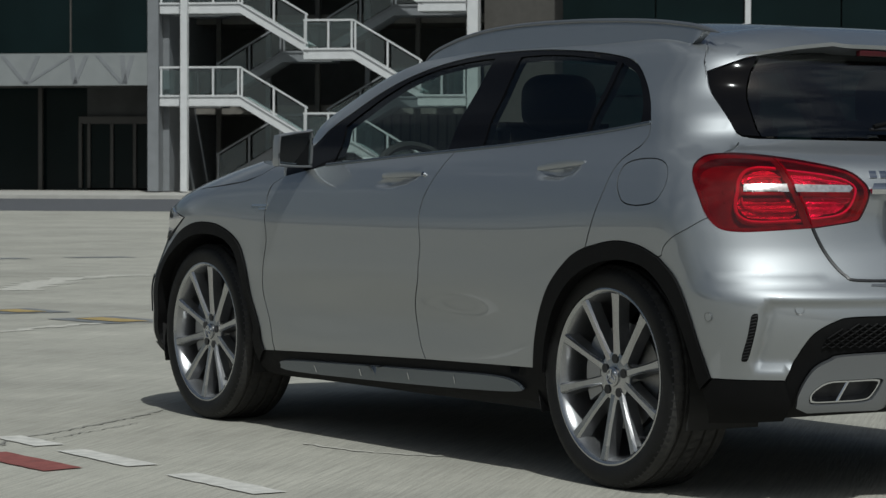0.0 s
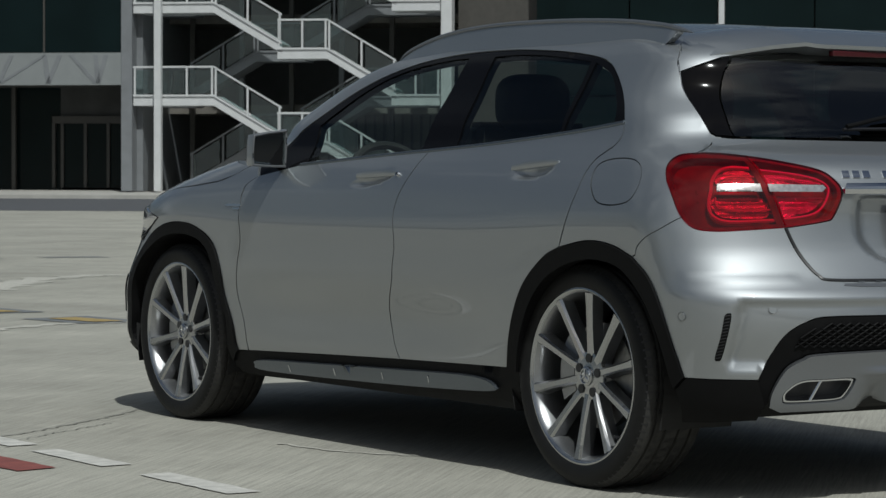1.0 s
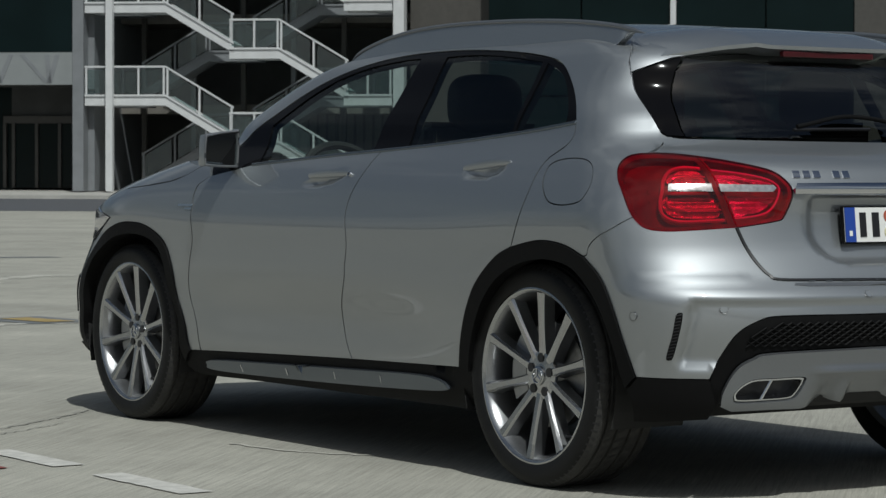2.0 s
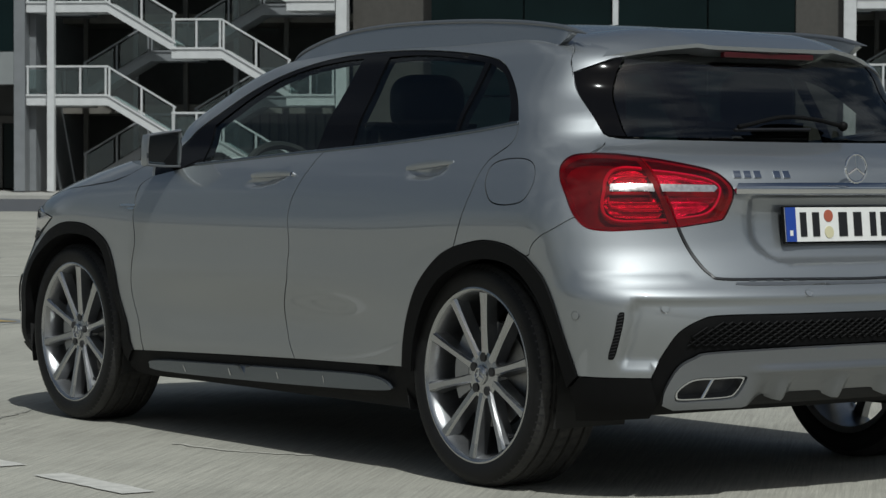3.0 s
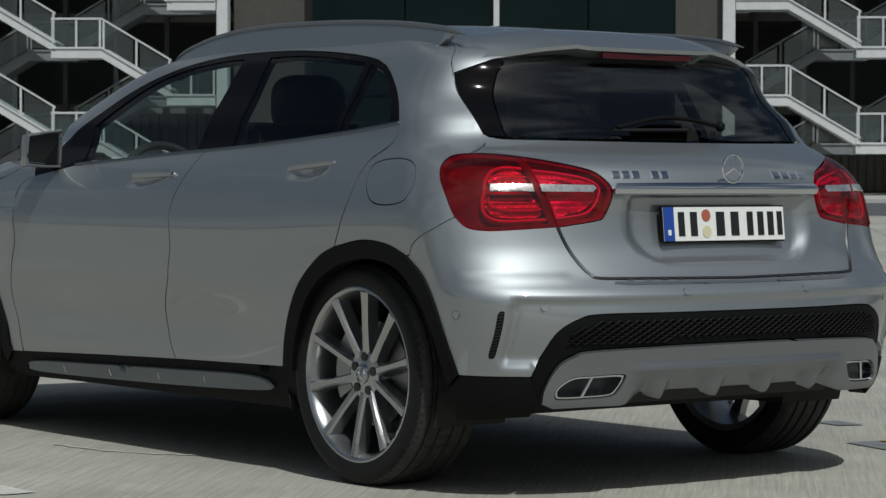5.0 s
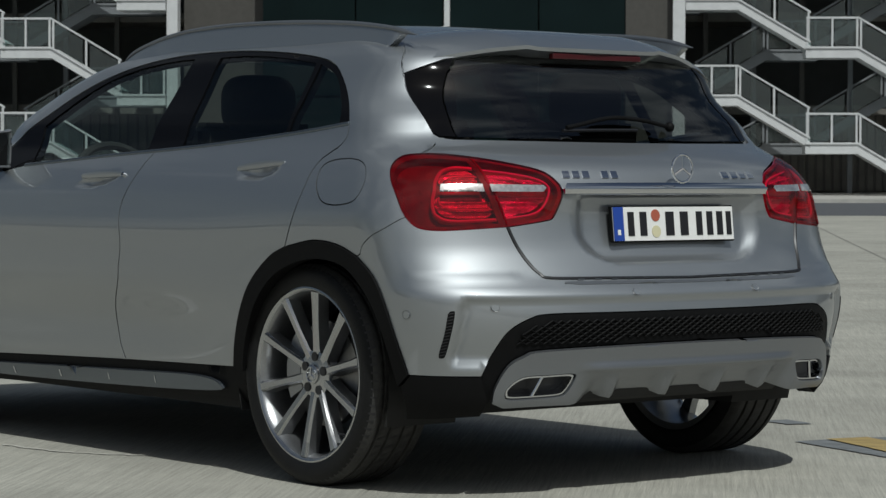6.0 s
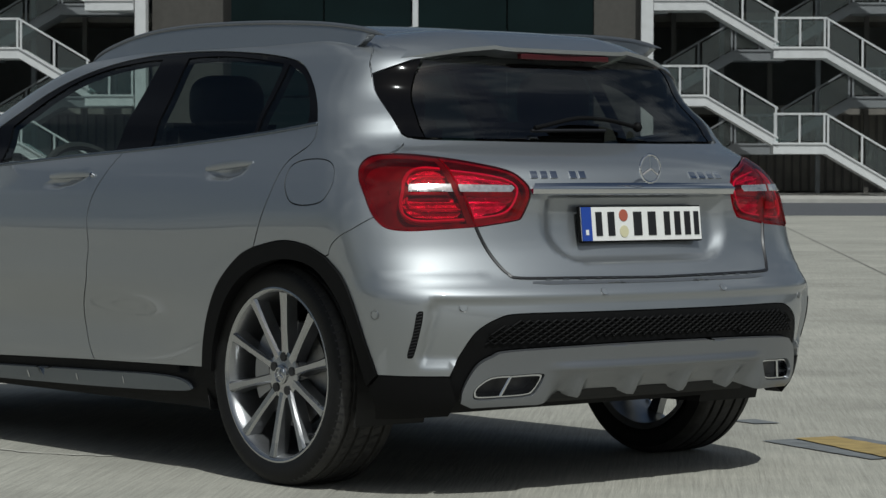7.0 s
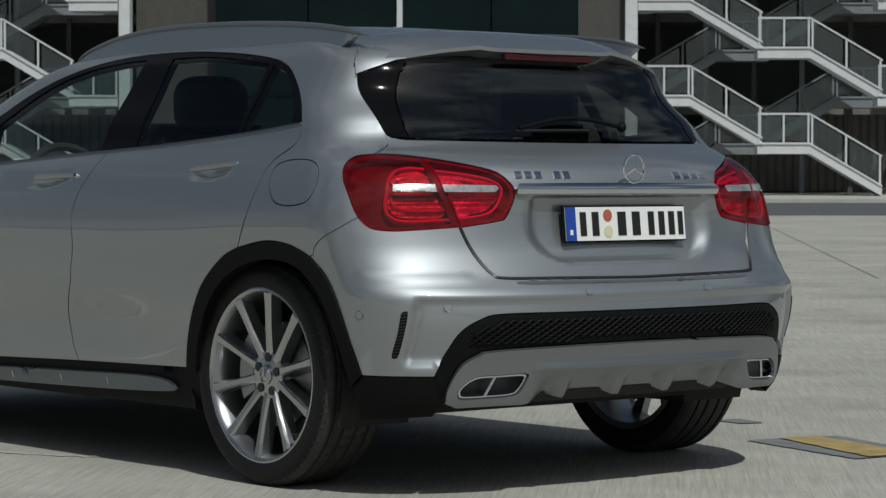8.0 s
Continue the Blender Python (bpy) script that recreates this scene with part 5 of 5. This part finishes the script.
def wheel(m):
    """Ten-spoke alloy wheel, its outer face towards -x."""
    root = empty("wheel", m)
    root.parent = car
    tagged(root, "ten-spoke machined alloy wheel")
    R = 0.3465
    # tyre: outer face at -0.118, inner at 0.118
    prof = [(0.262, -0.098), (0.272, -0.110), (0.290, -0.1165), (0.312, -0.1185), (0.326, -0.1150), (0.336, -0.1080), (0.3415, -0.0980)]
    for g in (-0.072, -0.026, 0.026, 0.072):
        prof += [(R, g - 0.020), (R, g - 0.0065), (R - 0.008, g - 0.005), (R - 0.008, g + 0.005), (R, g + 0.0065)]
    prof += [(R, 0.095), (R, 0.101), (0.3415, 0.110), (0.336, 0.117), (0.326, 0.122), (0.312, 0.1245), (0.290, 0.1235), (0.272, 0.120), (0.262, 0.112)]
    tyre = part("tyre", lathe(bmesh.new(), prof[-5:] + prof[:6], 120), RUBBER, root, "black low-profile tyre", True)
    part("tread", lathe(bmesh.new(), prof[5:-4], 120), TREAD, tyre, "grooved tread, sunlight put into its paler colour", True)
    # shoulder grooves across the tread
    bm = bmesh.new()
    for k in range(84):
        a = 2 * math.pi * k / 84
        rot = Matrix.Rotation(a, 3, "X")
        for x0, x1 in ((-0.113, -0.079), (0.092, 0.116)):
            vs = [rot @ Vector((x, dy, r)) for x, r in ((x0, 0.3325), (x0 * 0.5 + x1 * 0.5, 0.3440), (x1, 0.3474)) for dy in (-0.003, 0.003)] if x0 < 0 else [rot @ Vector((x, dy, r)) for x, r in ((x0, 0.3474), (x0 * 0.5 + x1 * 0.5, 0.3440), (x1, 0.3325)) for dy in (-0.003, 0.003)]
            v = [bm.verts.new(p) for p in vs]
            bm.faces.new((v[0], v[1], v[3], v[2])), bm.faces.new((v[2], v[3], v[5], v[4]))
    for k in range(64):
        rot = Matrix.Rotation(2 * math.pi * (k + 0.5) / 64, 3, "X")
        for x0, x1, sl in ((-0.062, -0.036, 0.006), (-0.018, 0.018, 0.008), (0.036, 0.062, 0.006)):
            v = [bm.verts.new(rot @ Vector(q)) for q in ((x0, -0.0018 - sl, 0.3470), (x0, 0.0018 - sl, 0.3470), (x1, 0.0018 + sl, 0.3470), (x1, -0.0018 + sl, 0.3470))]
            bm.faces.new(v)
    tagged(part("tread_groove", bm, INK, tyre), kind="stuff")
    rim = part("rim", lathe(bmesh.new(), [(0.2755, -0.104), (0.2740, -0.110), (0.2690, -0.111), (0.2640, -0.108), (0.2580, -0.100), (0.2500, -0.080), (0.2430, -0.02), (0.2400, 0.05), (0.2420, 0.118), (0.264, 0.124)], 96), POCKET, root, "grey alloy rim", True)
    lip = part("rim_lip", lathe(bmesh.new(), [(0.2752, -0.1052), (0.2742, -0.1116), (0.2690, -0.1126), (0.2640, -0.1096), (0.2600, -0.104)], 96), ALLOY, rim, "machined rim edge", True)
    for k in range(10):
        ob = part("spoke", spoke_mesh(radians(36 * k + 6.0)), ALLOY, rim)
        ob.data.materials.append(POCKET)
        ob.location = (-0.104, 0, 0)
    bm = bmesh.new()
    lathe(bm, [(0.0005, -0.094), (0.026, -0.094), (0.030, -0.091), (0.031, -0.085), (0.040, -0.083), (0.060, -0.083), (0.074, -0.080), (0.078, -0.070), (0.074, -0.045), (0.070, -0.02)], 48)
    hub = part("hub", bm, ALLOY, rim, "machined hub", True)
    for k in range(5):
        bm = bmesh.new()
        a = radians(72 * k + 24)
        bmesh.ops.create_cone(bm, cap_ends=True, segments=16, radius1=0.0145, radius2=0.0145, depth=0.006, matrix=Matrix.Translation((-0.0835, 0.050 * math.cos(a), 0.056 * math.sin(a))) @ Matrix.Rotation(radians(90), 4, "Y"))
        part("bolt_hole", bm, INK, hub, "dark bolt hole")
    bm = bmesh.new()
    tube(bm, [(-0.0955, 0.023 * math.cos(k), 0.023 * math.sin(k)) for k in np.linspace(0, 2 * math.pi, 25)[:-1]], 0.0018, 6, True)
    for k in (90, 210, 330):
        tube(bm, [(-0.0955, 0, 0), (-0.0955, 0.022 * math.cos(radians(k)), 0.022 * math.sin(radians(k)))], 0.002, 5)
    part("hub_badge", bm, CHROME, hub, "", True)
    bm = bmesh.new()
    tube(bm, [(-0.085, -0.168, -0.178), (-0.107, -0.165, -0.174)], 0.006, 8)
    part("valve", bm, INK, rim)
    disc = part("brake_disc", lathe(bmesh.new(), [(0.06, -0.035), (0.165, -0.035), (0.165, -0.010), (0.06, -0.010)], 64, closed=True), DISC, root, "steel brake disc", True)
    bm = bmesh.new()
    prism(bm, [(0.178 * math.cos(k), 0.178 * math.sin(k)) for k in np.linspace(-0.5, 0.75, 9)] + [(0.105 * math.cos(k), 0.105 * math.sin(k)) for k in np.linspace(0.75, -0.5, 9)], "x", -0.060, 0.01)
    part("brake_caliper", bm, POCKET, disc, "grey brake caliper")
    part("wheel_back", lathe(bmesh.new(), [(0.0, 0.03), (0.10, 0.03), (0.10, 0.06), (0.0, 0.06)], 32), DARK, root)
    return root


for y in WY:
    wheel(pose(-0.778, y, 0.3455))
    wheel(pose(0.812, y, 0.3455, 0, 0, 180))

# cabin
def seat(x, y, rear=False):
    bm = bmesh.new()
    box(bm, x - 0.26, x + 0.26, y - 0.25, y + 0.28, 0.42, 0.60, bevel=0.05)
    s_ = part("seat_cushion", bm, FABRIC, car, "dark seat cushion", True)
    bm = prism(bmesh.new(), [(y - 0.20, 0.55), (y - 0.33, 1.15), (y - 0.44, 1.15), (y - 0.38, 0.50)], "x", x - 0.25, x + 0.25)
    bmesh.ops.bevel(bm, geom=bm.edges[:], offset=0.03, segments=3, affect="EDGES")
    part("seat_back", bm, FABRIC, s_, "dark seat back", True)
    bm = bmesh.new()
    bmesh.ops.create_uvsphere(bm, u_segments=24, v_segments=16, radius=1)
    for v in bm.verts:
        q = v.co
        v.co = Vector([math.copysign(abs(c) ** 0.62, c) for c in q])
        v.co = Vector((x + 0.145 * v.co.x, y - 0.415 + 0.062 * v.co.y, 1.215 + 0.105 * v.co.z))
    part("headrest", bm, FABRIC, s_, "dark headrest", True)
    for d in (-0.05, 0.05):
        part("headrest_rod", boxed(x + d - 0.006, x + d + 0.006, y - 0.41, y - 0.395, 1.08, 1.16), CHROME, s_)


for x in (-0.37, 0.37):
    seat(x, 1.42)
    seat(x, 0.52)
bm = prism(bmesh.new(), [(2.35, 1.0), (2.05, 1.02), (1.90, 0.95), (1.92, 0.60), (2.35, 0.60)], "x", -0.74, 0.74)
bmesh.ops.bevel(bm, geom=bm.edges[:], offset=0.03, segments=2, affect="EDGES")
part("dashboard", bm, FABRIC, car, "dark dashboard", True)
bm = bmesh.new()
tube(bm, [(-0.37 + 0.185 * math.cos(k), 1.93 + 0.07 * math.sin(k), 0.92 + 0.16 * math.sin(k)) for k in np.linspace(0, 2 * math.pi, 41)[:-1]], 0.016, 8, True)
tube(bm, [(-0.55, 1.93, 0.91), (-0.37, 1.95, 0.90), (-0.19, 1.93, 0.91)], 0.018, 8)
tube(bm, [(-0.37, 1.95, 0.90), (-0.37, 2.06, 0.87)], 0.03, 8)
part("steering_wheel", bm, FABRIC, car, "black steering wheel", True)
part("cabin_floor", boxed(-0.78, 0.78, -0.3, 2.3, 0.26, 0.42), DARK, body)
part("parcel_shelf", boxed(-0.60, 0.60, -0.40, 0.10, 0.97, 1.0), FABRIC, car, "dark parcel shelf")
bm = bmesh.new()
box(bm, -0.52, 0.52, 0.05, 1.2, 1.385, 1.395)
part("headliner", bm, FABRIC, body)
# badge bars on the front wing
for s in (1, -1):
    for a0, a1, z0, z1 in ((1.876, 1.836, 0.846, 0.855), (1.852, 1.834, 0.834, 0.842)):
        panel("badge_bar", [[(a0, z0), (a1, z0), (a1, z1), (a0, z1)]], CHROME, body, "chrome badge bar", off=0.003, thick=0.003, inset=0, flip=s)
